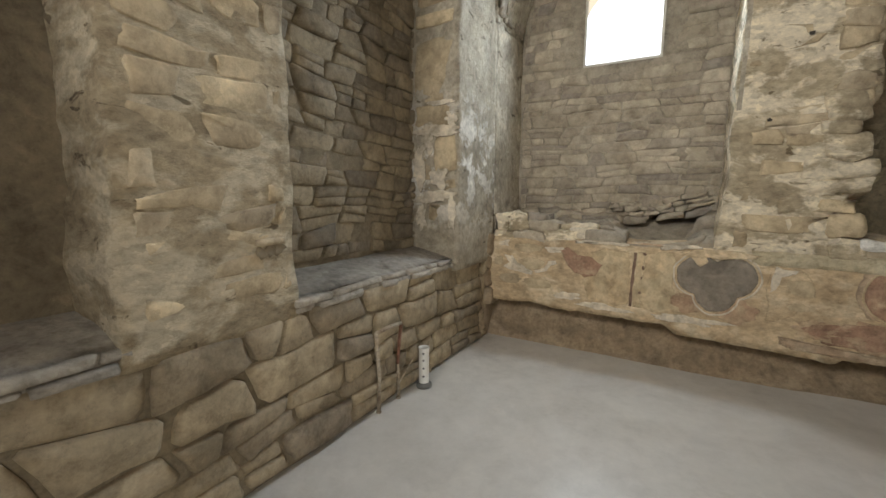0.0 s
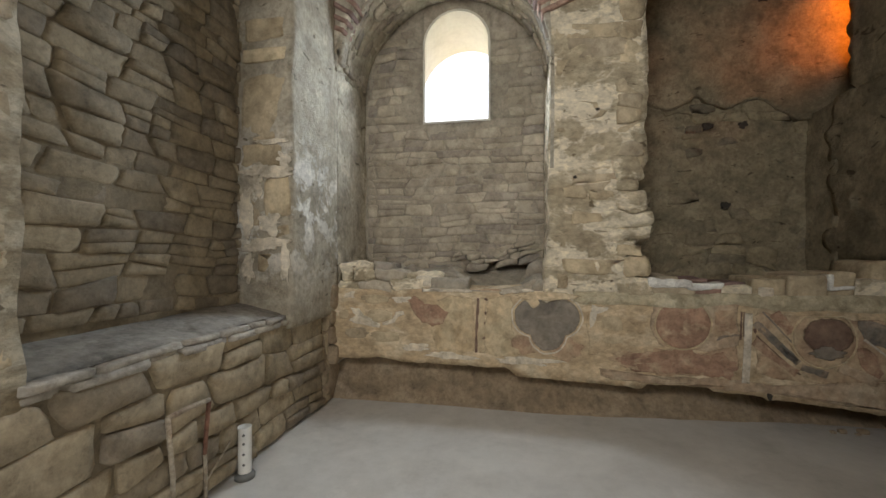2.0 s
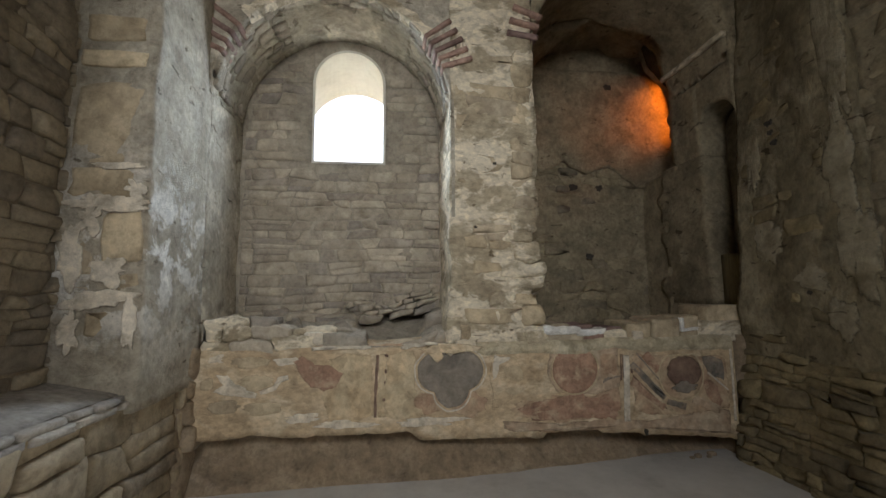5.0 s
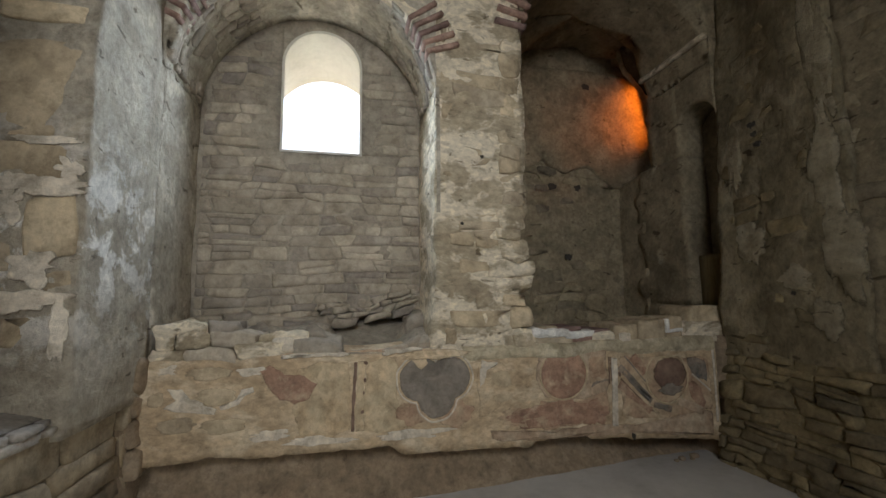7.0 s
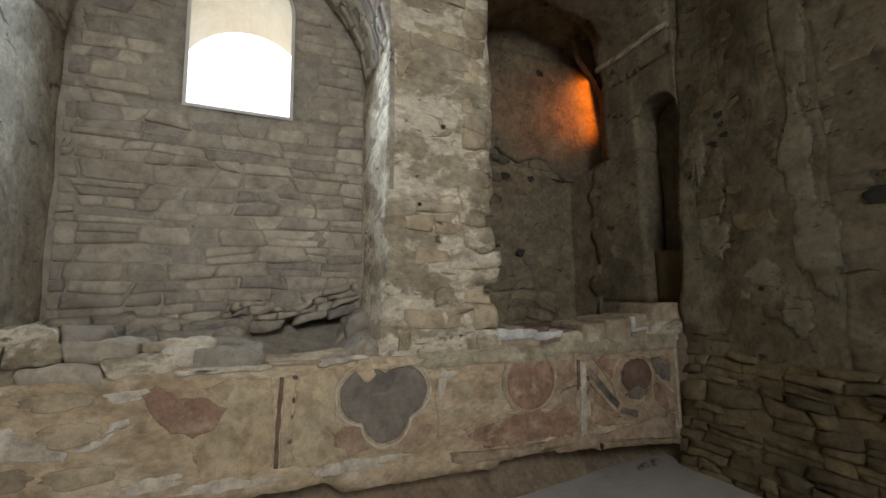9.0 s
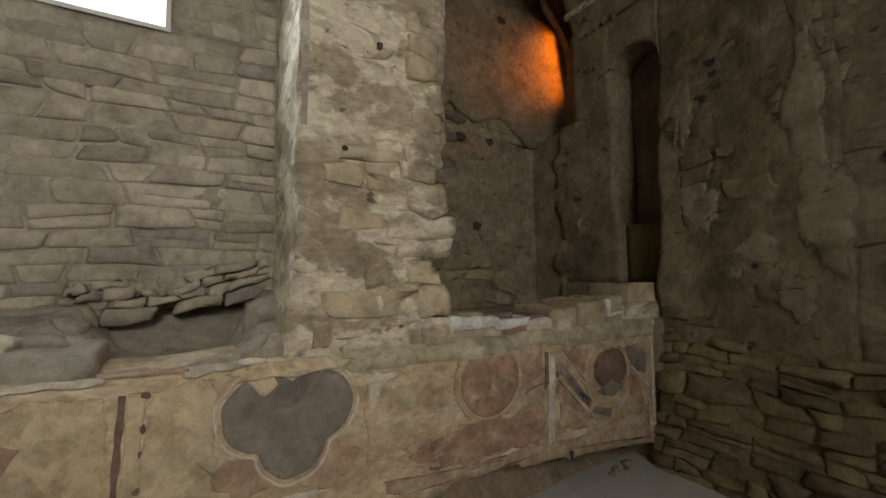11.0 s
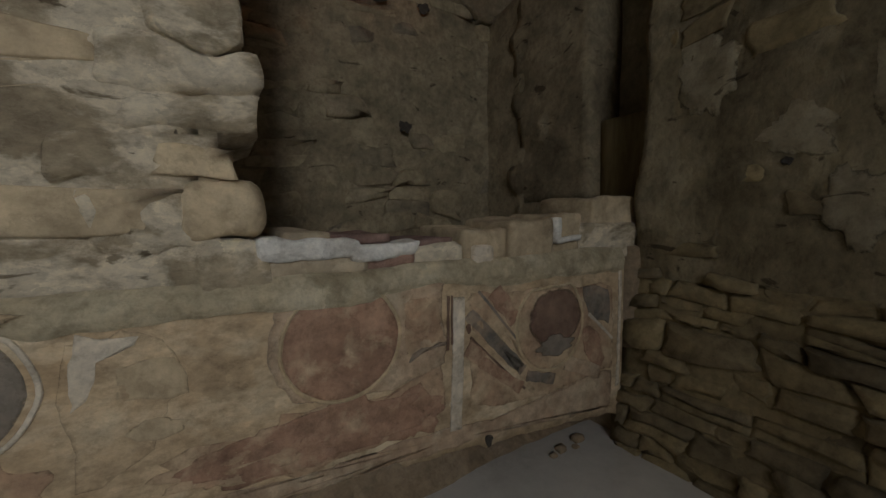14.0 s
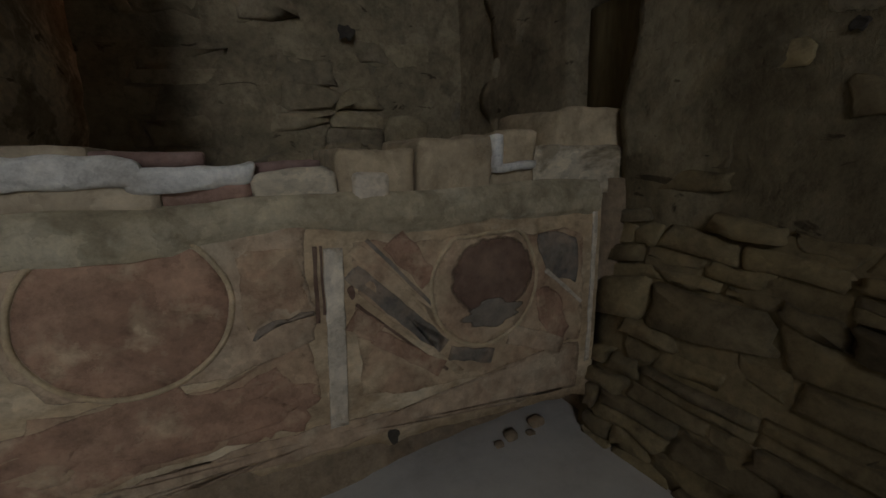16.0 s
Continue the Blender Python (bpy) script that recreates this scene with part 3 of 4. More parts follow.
def plaster_edge(p, q):
    if p.z < 3.0:
        q.z += 0.10 * noise.noise(Vector((p.x * 3.5, 1, 2))) - 0.22 * max(0.0, min(1.0, (p.x - 2.45) / 0.35)) + 0.05 * noise.noise(Vector((p.x * 11, 1, 2)))
    return q


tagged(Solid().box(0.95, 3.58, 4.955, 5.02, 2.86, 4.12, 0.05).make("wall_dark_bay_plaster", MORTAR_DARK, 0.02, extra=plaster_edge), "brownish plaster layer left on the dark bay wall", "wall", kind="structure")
bay_back = tagged(bb.make("wall_dark_bay", MORTAR_DARK, 0.022, extra=scoop), "rubble wall darkened for shade, with remains of plaster", "wall", kind="structure")
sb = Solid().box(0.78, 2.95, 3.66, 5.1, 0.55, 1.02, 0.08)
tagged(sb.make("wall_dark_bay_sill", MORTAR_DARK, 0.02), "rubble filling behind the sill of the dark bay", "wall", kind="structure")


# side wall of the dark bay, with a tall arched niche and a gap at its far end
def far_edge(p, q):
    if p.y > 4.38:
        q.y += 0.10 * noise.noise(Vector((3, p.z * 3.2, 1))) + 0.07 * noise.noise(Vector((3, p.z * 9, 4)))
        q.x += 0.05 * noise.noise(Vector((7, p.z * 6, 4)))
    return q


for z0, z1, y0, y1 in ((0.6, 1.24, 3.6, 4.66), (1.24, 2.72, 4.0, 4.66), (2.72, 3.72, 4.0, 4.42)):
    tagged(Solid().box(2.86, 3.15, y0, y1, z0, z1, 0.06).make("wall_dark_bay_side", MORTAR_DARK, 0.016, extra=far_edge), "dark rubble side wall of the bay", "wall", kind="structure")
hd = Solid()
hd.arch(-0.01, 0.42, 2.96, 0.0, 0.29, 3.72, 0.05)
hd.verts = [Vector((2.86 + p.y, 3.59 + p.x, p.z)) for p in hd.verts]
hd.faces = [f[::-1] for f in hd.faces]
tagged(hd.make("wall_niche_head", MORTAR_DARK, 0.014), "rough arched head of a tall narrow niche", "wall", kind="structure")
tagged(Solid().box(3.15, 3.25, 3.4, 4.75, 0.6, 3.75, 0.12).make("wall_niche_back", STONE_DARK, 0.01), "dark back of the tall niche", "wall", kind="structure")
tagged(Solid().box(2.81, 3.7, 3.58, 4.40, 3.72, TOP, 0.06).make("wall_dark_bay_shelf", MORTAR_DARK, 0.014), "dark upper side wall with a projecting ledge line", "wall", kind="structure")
tagged(Solid().box(2.785, 2.83, 3.57, 4.42, 3.70, 3.745, 0.03).make("trim_ledge_line", MORTAR_PIER, 0.010), "pale strip along the vault springing, for its lit edge", "plaster", kind="structure")
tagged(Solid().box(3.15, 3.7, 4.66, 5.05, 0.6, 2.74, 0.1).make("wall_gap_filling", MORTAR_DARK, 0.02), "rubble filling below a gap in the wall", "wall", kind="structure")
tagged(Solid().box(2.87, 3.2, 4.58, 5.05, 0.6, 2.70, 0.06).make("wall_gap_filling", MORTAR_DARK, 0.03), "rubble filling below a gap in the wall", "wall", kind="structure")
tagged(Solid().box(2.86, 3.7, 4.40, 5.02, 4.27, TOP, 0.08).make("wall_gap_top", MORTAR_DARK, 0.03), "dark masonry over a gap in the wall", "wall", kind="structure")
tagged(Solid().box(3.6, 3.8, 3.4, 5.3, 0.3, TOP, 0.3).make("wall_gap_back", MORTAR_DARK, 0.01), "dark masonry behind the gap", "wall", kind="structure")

# thin wedge of the vault over the gap, shaped to the camera's view to hide the lamp
gv = Solid()
GAP_LINE = ((2.93, 4.42), (2.96, 4.28), (2.99, 4.17), (3.10, 4.04), (3.22, 3.92), (3.335, 3.74), (3.36, 3.40), (3.34, 3.10), (3.33, 2.80))


def gap_edge(u):
    i = min(int(u * 8), 7)
    (xa, za), (xb, zb) = GAP_LINE[i], GAP_LINE[i + 1]
    f = u * 8 - i
    x, z = xa + (xb - xa) * f, za + (zb - za) * f
    return x - 0.048 * (x + 0.3) + 0.014 * noise.noise(Vector((u * 40, 1, 1))), z - 0.048 * (z - 1.37) + 0.014 * noise.noise(Vector((u * 40, 6, 1)))


for y in (4.68, 4.76):
    gv.grid(lambda u, v: (gap_edge(u)[0] + (3.65 - gap_edge(u)[0]) * v * v, y, gap_edge(u)[1] + (4.5 - gap_edge(u)[1]) * v), 48, 10, y > 4.7)
gv.grid(lambda u, v: (gap_edge(u)[0], 4.68 + 0.08 * v, gap_edge(u)[1]), 48, 3)
tagged(gv.make("wall_gap_vault", MORTAR_DARK, 0.012), "thin vault wedge shaped to the camera's view, hiding the lamp", "wall", kind="structure")

# right wall: bench, pier, recess
def batter(p, q):
    q.x += 0.13 * p.z / 0.86
    return q


tagged(Solid().box(2.61, 3.3, -2.7, -1.75, 0.0, 0.86, 0.12).make("wall_right_base", MORTAR_JOINT, 0.02, extra=batter), "low dark rubble bench beside an unseen, added doorway", "wall", kind="structure")
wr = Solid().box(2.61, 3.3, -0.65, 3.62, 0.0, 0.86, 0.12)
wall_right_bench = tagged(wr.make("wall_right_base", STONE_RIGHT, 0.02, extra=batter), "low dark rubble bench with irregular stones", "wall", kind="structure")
wr = Solid().box(2.735, 3.3, 2.56, 3.58, 0.82, TOP, 0.035)


def lean(y, z):
    """How far the right pier leans back from its foot, most at its corner with the bay."""
    s = min(1.0, max(0.0, (y - 2.75) / 0.7))
    return 0.078 * s * s * (3 - 2 * s) * max(0.0, z - 1.25)


def lean_back(p, q):
    q.x += lean(p.y, p.z)
    if p.y > 3.5:
        q.y += 0.03 * noise.noise(Vector((5, p.z * 4.5, 1))) + 0.015 * noise.noise(Vector((5, p.z * 13, 4)))
    return q


pier_right = tagged(wr.make("wall_right_pier", MORTAR_RIGHT, 0.034, extra=lean_back), "rough pier with stained plaster, darkened for weak light", "wall", kind="structure")
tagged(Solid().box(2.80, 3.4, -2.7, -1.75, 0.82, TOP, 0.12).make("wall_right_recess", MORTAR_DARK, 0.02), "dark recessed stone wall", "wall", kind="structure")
tagged(Solid().box(2.80, 3.4, -1.75, -0.65, 2.2, TOP, 0.12).make("wall_right_recess", MORTAR_DARK, 0.02), "dark recessed stone wall over an unseen, added doorway", "wall", kind="structure")
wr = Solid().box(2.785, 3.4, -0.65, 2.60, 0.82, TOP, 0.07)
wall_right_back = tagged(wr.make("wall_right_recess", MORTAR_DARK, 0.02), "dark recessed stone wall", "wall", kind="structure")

# unseen wall behind the walker; its high opening is added to let light in
for a, b, z0, z1 in ((-2.6, -0.8, 0.0, TOP), (0.8, 3.4, 0.0, TOP), (-0.8, 0.8, 0.0, 3.0), (-0.8, 0.8, 4.5, TOP)):
    tagged(Solid().box(a, b, -2.9, -2.5, z0, z1, 0.2).make("wall_behind", MORTAR_LEFT, 0.014), "unseen plastered stone wall with an opening added for light", "wall", kind="structure")

# broken plaster edge of the arch, and a strip added for the pier's window-lit corner
ae = Solid()
ACX, AR = (AX0 + AX1) / 2, (AX1 - AX0) / 2


def arch_edge(u, v):
    a = math.pi * (0.24 + 0.56 * u)
    wide = 0.08 + 0.11 * noise.noise(Vector((u * 9, 1, 5))) + 0.03 * noise.noise(Vector((u * 31, 4, 5)))
    r = AR - 0.012 + max(0.03, wide) * max(0.0, v - 0.4) / 0.6
    y = 3.575 + (0.10 * (0.4 - v) / 0.4 if v < 0.4 else 0.012 * (v - 0.4))
    return ACX - r * math.cos(a), y, ASP + r * math.sin(a)


ae.grid(arch_edge, 80, 10)
tagged(ae.make("trim_arch_edge", MORTAR_PIER, 0.016), "broken pale plaster edge of the bay arch", "plaster", kind="structure")
ce = Solid()
ce.grid(lambda u, v: (0.262 + 0.03 * max(0, u - 0.7) / 0.3, 3.66 - 0.066 * min(1, u / 0.7) + 0.05 * (1 - u) * noise.noise(Vector((v * 14, 2, 2))), 1.98 + 0.99 * v), 8, 40, True)
tagged(ce.make("trim_pier_corner", MORTAR_ARCH, 0.008), "pale plaster strip for the window-lit corner of the pier", "plaster", kind="structure")


# ---- painted dado ----
def patch(name, outline, material, parent, y=3.58, proud=0.006, back=0.02):
    """A thin layer of plaster or paint with its own edge, on the front wall."""
    if len(outline) < 24:
        fine = []
        for a, b in zip(outline, outline[1:] + outline[:1]):
            m = max(1, round(math.dist(a, b) / 0.025))
            fine += [(a[0] + (b[0] - a[0]) * i / m, a[1] + (b[1] - a[1]) * i / m) for i in range(m)]
        outline = [(x + 0.022 * noise.noise(Vector((x * 9, z * 9, 1))) + 0.010 * noise.noise(Vector((x * 31, z * 31, 5))), z + 0.022 * noise.noise(Vector((x * 9, z * 9, 7))) + 0.010 * noise.noise(Vector((x * 31, z * 31, 2)))) for x, z in fine]
    n = len(outline)
    rows = [(1.0, -back, 3.0), (1.0, proud * 0.5, 1.6), (0.955, proud, 0.8), (0.80, proud, 0.15), (0.4, proud, 0.0)]
    if proud < 0.017:
        # paint: a skin that runs out flush with the wall
        proud *= 0.5
        rows = [(1.0, -0.003, 0.9), (0.95, proud, 0.5), (0.80, proud, 0.1), (0.4, proud, 0.0)]
    cx, cz = sum(p[0] for p in outline) / n, sum(p[1] for p in outline) / n
    verts, faces = [], []
    wear = []
    for k, w, gone in rows:
        wear += [gone] * n
        for x, z in outline:
            px, pz = cx + (x - cx) * k, cz + (z - cz) * k
            off = rough_at(Vector((px, 3.58, pz)), 0.007)
            verts.append((px + off.x, y - w + off.y, pz + off.z))
    verts.append((cx, y - proud + rough_at(Vector((cx, 3.58, cz)), 0.007).y, cz))
    last = len(rows) - 1
    for r in range(last):
        for i in range(n):
            j = (i + 1) % n
            faces.append((r * n + i, r * n + j, (r + 1) * n + j, (r + 1) * n + i))
    for i in range(n):
        faces.append((last * n + i, last * n + (i + 1) % n, (last + 1) * n))
    ob = mesh_object(name, verts, faces, material, parent)
    ob.data.attributes.new("wear", "FLOAT", "POINT").data.foreach_set("value", wear + [0.0])
    return ob


def blob(cx, cz, rx, rz, wob=0.12, n=40, seed=0.0, a0=0.0, a1=2 * math.pi, top=9.0):
    out = []
    for i in range(n):
        a = a0 + (a1 - a0) * i / n
        k = 1 + wob * noise.noise(Vector((math.cos(a) * 1.8 + seed, math.sin(a) * 1.8, seed))) + 0.4 * wob * noise.noise(Vector((math.cos(a) * 6 + seed, math.sin(a) * 6, seed)))
        out.append((cx + rx * k * math.cos(a), min(cz + rz * k * math.sin(a), top + 0.01 * noise.noise(Vector((i * 0.6, seed, 0))))))
    return out


def strip(points, width, wob=0.1):
    """An outline round a broken line."""
    left, right = [], []
    for i, (x, z) in enumerate(points):
        a, b = points[max(i - 1, 0)], points[min(i + 1, len(points) - 1)]
        d = Vector((b[0] - a[0], b[1] - a[1])).normalized()
        w = width * (1 + wob * noise.noise(Vector((x * 20, z * 20, 0)))) / 2
        left.append((x - d.y * w, z + d.x * w))
        right.append((x + d.y * w, z - d.x * w))
    return right + left[::-1]


def line(a, b, n=14):
    return [(a[0] + (b[0] - a[0]) * i / n, a[1] + (b[1] - a[1]) * i / n) for i in range(n + 1)]


def ring(name, outline, width, material, parent, proud=0.010):
    """A raised rim that follows an outline."""
    proud *= 0.6
    n = len(outline)
    cx, cz = sum(p[0] for p in outline) / n, sum(p[1] for p in outline) / n
    verts, faces = [], []
    for k, w in ((0, -0.01), (0, proud * 0.7), (0.35, proud), (0.7, proud), (1, proud * 0.7), (1, -0.01)):
        for x, z in outline:
            d = Vector((x - cx, z - cz))
            s = 1 + (k - 0.5) * width / max(d.length, 0.02)
            px, pz = cx + d.x * s, cz + d.y * s
            off = rough_at(Vector((px, 3.58, pz)), 0.007)
            verts.append((px + off.x, 3.58 - w + off.y, pz + off.z))
    for r in range(5):
        for i in range(n):
            j = (i + 1) % n
            faces.append((r * n + j, r * n + i, (r + 1) * n + i, (r + 1) * n + j))
    return mesh_object(name, verts, faces, material, parent)


def trefoil(cx, cz, s, n=72, top=9.0):
    """Three round lobes, two above and one below, run together."""
    lobes = ((cx - 0.11 * s, cz + 0.045 * s, 0.165 * s), (cx + 0.11 * s, cz + 0.045 * s, 0.165 * s), (cx + 0.01 * s, cz - 0.105 * s, 0.145 * s))
    out = []
    for i in range(n):
        a = 2 * math.pi * i / n
        d = Vector((math.cos(a), math.sin(a)))
        best = 0.05
        for lx, lz, r in lobes:
            o = Vector((lx - cx, lz - cz))
            b = o.dot(d)
            q = b * b - (o.length_squared - r * r)
            if q > 0:
                best = max(best, b + math.sqrt(q))
        best *= 1 + 0.03 * noise.noise(Vector((d.x * 4, d.y * 4, 3)))
        out.append((cx + d.x * best, min(cz + d.y * best, top + 0.012 * noise.noise(Vector((d.x * 9, 0, 0))))))
    return out


patch("ochre_panel", [(-0.70, 0.90), (-0.60, 0.93), (-0.36, 0.945), (-0.345, 0.48), (-0.5, 0.44), (-0.66, 0.47), (-0.72, 0.62), (-0.71, 0.76)], OCHRE, dado, proud=0.003)
patch("ochre_panel", [(-0.25, 0.95), (-0.06, 0.96), (-0.02, 0.88), (-0.05, 0.7), (0.02, 0.56), (0.08, 0.47), (-0.1, 0.44), (-0.27, 0.47)], OCHRE, dado, proud=0.003)
patch("red_disc", [(-0.92, 0.90), (-0.87, 0.935), (-0.77, 0.87), (-0.64, 0.865), (-0.56, 0.80), (-0.60, 0.71), (-0.70, 0.675), (-0.79, 0.70), (-0.87, 0.79)], RED, dado, proud=0.007)
patch("groove", strip(line((-0.318, 0.935), (-0.335, 0.47)), 0.022, 0.5), BROWN, dado, proud=0.006)
patch("pale_strip", strip(line((-0.278, 0.94), (-0.29, 0.47)), 0.05, 0.2), OCHRE, dado, proud=0.009)
for z in (0.925, 0.80, 0.72, 0.60):
    patch("peg_hole", blob(-0.262, z, 0.010, 0.013, 0.3, 10, z * 9), BROWN, dado, proud=0.011)
tre = trefoil(0.23, 0.745, 0.93, top=0.935)
patch("trefoil_surround", blob(0.36, 0.55, 0.15, 0.10, 0.4, 44, 2.0), RED_DULL, dado, proud=0.004)
patch("trefoil_surround", blob(0.08, 0.56, 0.12, 0.08, 0.4, 44, 9.0), RED_DULL, dado, proud=0.004)
patch("trefoil", tre, SLATE, dado, proud=0.009)
ring("trefoil_rim", trefoil(0.23, 0.743, 0.99, top=0.935), 0.013, PALE, dado, proud=0.010)
patch("mortar_repair", [(0.05, 0.95), (0.17, 0.95), (0.18, 0.90), (0.13, 0.855), (0.09, 0.89)], DADO, dado, proud=0.016)
patch("mortar_repair", blob(0.22, 0.955, 0.24, 0.035, 0.45, seed=8), DADO, dado, proud=0.020)
patch("pale_patch", [(0.55, 0.88), (0.66, 0.90), (0.76, 0.86), (0.79, 0.80), (0.75, 0.66), (0.70, 0.56), (0.62, 0.50), (0.56, 0.50), (0.55, 0.62), (0.53, 0.74)], DADO, dado, proud=0.006)
patch("bare_stone", [(0.63, 0.80), (0.78, 0.81), (0.80, 0.71), (0.74, 0.69), (0.63, 0.72)], STONE_PIER, dado, proud=0.007)
patch("white_patch", [(0.57, 0.90), (0.72, 0.87), (0.71, 0.845), (0.60, 0.85), (0.58, 0.72), (0.555, 0.70), (0.55, 0.80)], PALE, dado, proud=0.008)
patch("red_field", [(0.70, 0.52), (0.80, 0.55), (0.98, 0.52), (1.02, 0.58), (1.4, 0.56), (1.6, 0.62), (1.62, 0.46), (1.5, 0.385), (1.3, 0.38), (1.12, 0.37), (0.92, 0.40), (0.74, 0.45)], RED_DULL, dado, proud=0.004)
patch("red_field", blob(0.93, 0.475, 0.17, 0.055, 0.5, seed=6), RED, dado, proud=0.007)
patch("red_field", blob(1.33, 0.455, 0.2, 0.05, 0.6, seed=12), RED, dado, proud=0.007)
patch("pale_patch", [(1.02, 0.95), (1.62, 0.93), (1.61, 0.60), (1.40, 0.57), (1.05, 0.60), (0.98, 0.74)], PINK, dado, proud=0.0065)
disc = blob(1.225, 0.765, 0.198, 0.185, 0.02, 56, 1.0, top=0.925)
patch("red_disc", disc, RED, dado, proud=0.011)
ring("disc_rim", disc, 0.012, OCHRE, dado, proud=0.015)
patch("crack", strip([(1.455, 0.65), (1.475, 0.675), (1.50, 0.69), (1.55, 0.685), (1.60, 0.69)], 0.013, 0.6), GREYBAR, dado, proud=0.009)
patch("upper_field", [(1.43, 0.89), (1.60, 0.87), (1.60, 0.70), (1.50, 0.70), (1.45, 0.67)], RED_DULL, dado, proud=0.0075)
patch("pale_strip", strip(line((1.668, 0.865), (1.645, 0.34)), 0.052, 0.15), PALE, dado, proud=0.012)
patch("dark_line", strip(line((1.622, 0.87), (1.612, 0.66)), 0.011, 0.3), BROWN, dado, proud=0.010)
patch("dark_line", strip(line((1.637, 0.87), (1.63, 0.68)), 0.006, 0.3), BROWN, dado, proud=0.0105)
patch("peg_hole", blob(1.695, 0.735, 0.012, 0.014, 0.3, 12, 2), BROWN, dado, proud=0.014)
patch("painted_panel", [(1.70, 0.88), (2.56, 0.82), (2.57, 0.40), (2.3, 0.37), (1.98, 0.38), (1.70, 0.42)], RED_DULL, dado, proud=0.004)
for k, (a, b, w, m) in enumerate((
        ((1.705, 0.795), (1.99, 0.51), 0.050, GREYBAR), ((1.715, 0.86), (2.00, 0.57), 0.042, RED_DULL), ((1.755, 0.875), (1.97, 0.63), 0.012, GREYBAR),
        ((1.70, 0.735), (2.05, 0.405), 0.022, DADO), ((1.715, 0.70), (2.0, 0.43), 0.010, BROWN), ((1.70, 0.66), (1.78, 0.60), 0.07, RED), ((1.76, 0.60), (1.98, 0.44), 0.05, RED),
        ((1.83, 0.87), (1.945, 0.73), 0.075, RED), ((2.0, 0.49), (2.16, 0.44), 0.05, GREYBAR), ((2.22, 0.50), (2.47, 0.40), 0.075, PINK))):
    patch("painted_bar", strip(line(a, b), w, 0.35), m, dado, proud=0.0055 + 0.0008 * k)
petal = [(2.345, 0.83), (2.42, 0.82), (2.52, 0.79), (2.53, 0.70), (2.505, 0.63), (2.43, 0.66), (2.37, 0.71), (2.345, 0.77)]
patch("grey_petal", petal, GREYBAR, dado, proud=0.014)
patch("brown_petal", [(2.33, 0.62), (2.39, 0.64), (2.46, 0.57), (2.49, 0.47), (2.47, 0.42), (2.41, 0.46), (2.35, 0.53)], RED, dado, proud=0.014)
patch("painted_line", strip(line((2.375, 0.70), (2.555, 0.55)), 0.014, 0.4), PALE, dado, proud=0.0145)
wheel = blob(2.14, 0.69, 0.198, 0.20, 0.02, 56, 4.0, top=0.85)
patch("disc_surround", wheel, RED_DULL, dado, proud=0.015)
ring("disc_rim", wheel, 0.012, OCHRE, dado, proud=0.017)
patch("dark_disc", blob(2.155, 0.72, 0.162, 0.135, 0.05, 48, 7.0, top=0.845), BROWN, dado, proud=0.018)
patch("grey_wear", blob(2.14, 0.60, 0.12, 0.05, 0.5, 36, 2.0), SLATE, dado, proud=0.0195)
patch("edge_line", strip(line((2.605, 0.90), (2.60, 0.30)), 0.02, 0.4), PALE, dado, proud=0.012)
patch("pale_border", [(0.6, 0.40), (1.1, 0.36), (1.5, 0.37), (1.9, 0.35), (2.58, 0.40), (2.58, 0.20), (2.3, 0.23), (1.95, 0.27), (1.5, 0.29), (0.98, 0.31), (0.6, 0.33)], PINK, dado, proud=0.0055)
patch("peg_hole", blob(1.815, 0.255, 0.026, 0.022, 0.3, 14, 5), HOLE_SHADE, dado, proud=0.008)
rng = random.Random(11)
for x, z, rx, rz in ((1.15, 0.47, 0.30, 0.10), (1.48, 0.45, 0.13, 0.09), (0.88, 0.46, 0.16, 0.05)):
    patch("red_field", blob(x, z, rx, rz, 0.6, 48, x * 5), RED_DULL if x < 1 else RED, dado, proud=0.0068)
patch("white_patch", [(-1.44, 0.83), (-1.35, 0.82), (-1.32, 0.75), (-1.15, 0.685), (-1.16, 0.65), (-1.34, 0.675), (-1.45, 0.70), (-1.38, 0.76)], PALE, dado, proud=0.009)
patch("white_patch", strip([(-1.14, 0.69), (-1.06, 0.71), (-1.01, 0.78), (-0.96, 0.79)], 0.03, 0.6), PALE, dado, proud=0.009)
for x, z, rx, rz in ((-0.98, 0.90, 0.08, 0.025), (-1.45, 0.93, 0.06, 0.03), (-0.85, 0.50, 0.12, 0.03), (-0.55, 0.44, 0.2, 0.03), (0.1, 0.43, 0.22, 0.03)):
    patch("white_patch" if z > 0.6 else "pale_patch", blob(x, z, rx, rz, 0.7, 36, x * 3), PALE, dado, proud=0.008)
for x, z, rx, rz in ((-1.17, 0.76, 0.11, 0.055), (-1.38, 0.60, 0.12, 0.05), (-1.12, 0.58, 0.13, 0.045), (-1.50, 0.76, 0.05, 0.05), (-1.22, 0.90, 0.13, 0.04), (0.72, 0.62, 0.07, 0.03)):
    patch("bare_stone", blob(x, z, rx, rz, 0.3, 30, x * 3), STONE_PIER, dado, proud=0.010)

# broken mortar along the top of the dado
for x0, x1, z, h, m in ((-0.80, -0.35, 0.985, 0.020, PALE), (-0.40, -0.12, 1.003, 0.012, RED_DULL), (-0.15, 0.14, 0.99, 0.026, PALE)):
    o = [(x, z + 0.6 * h * noise.noise(Vector((x * 9, z, 0)))) for x, _ in line((x0, 0), (x1, 0), 24)]
    o = [(x, q - h * (0.5 + 0.9 * noise.noise(Vector((x * 13, 3, 1))))) for x, q in o] + [(x, q + h * (0.8 + 0.9 * noise.noise(Vector((x * 11, 8, 1))))) for x, q in o[::-1]]
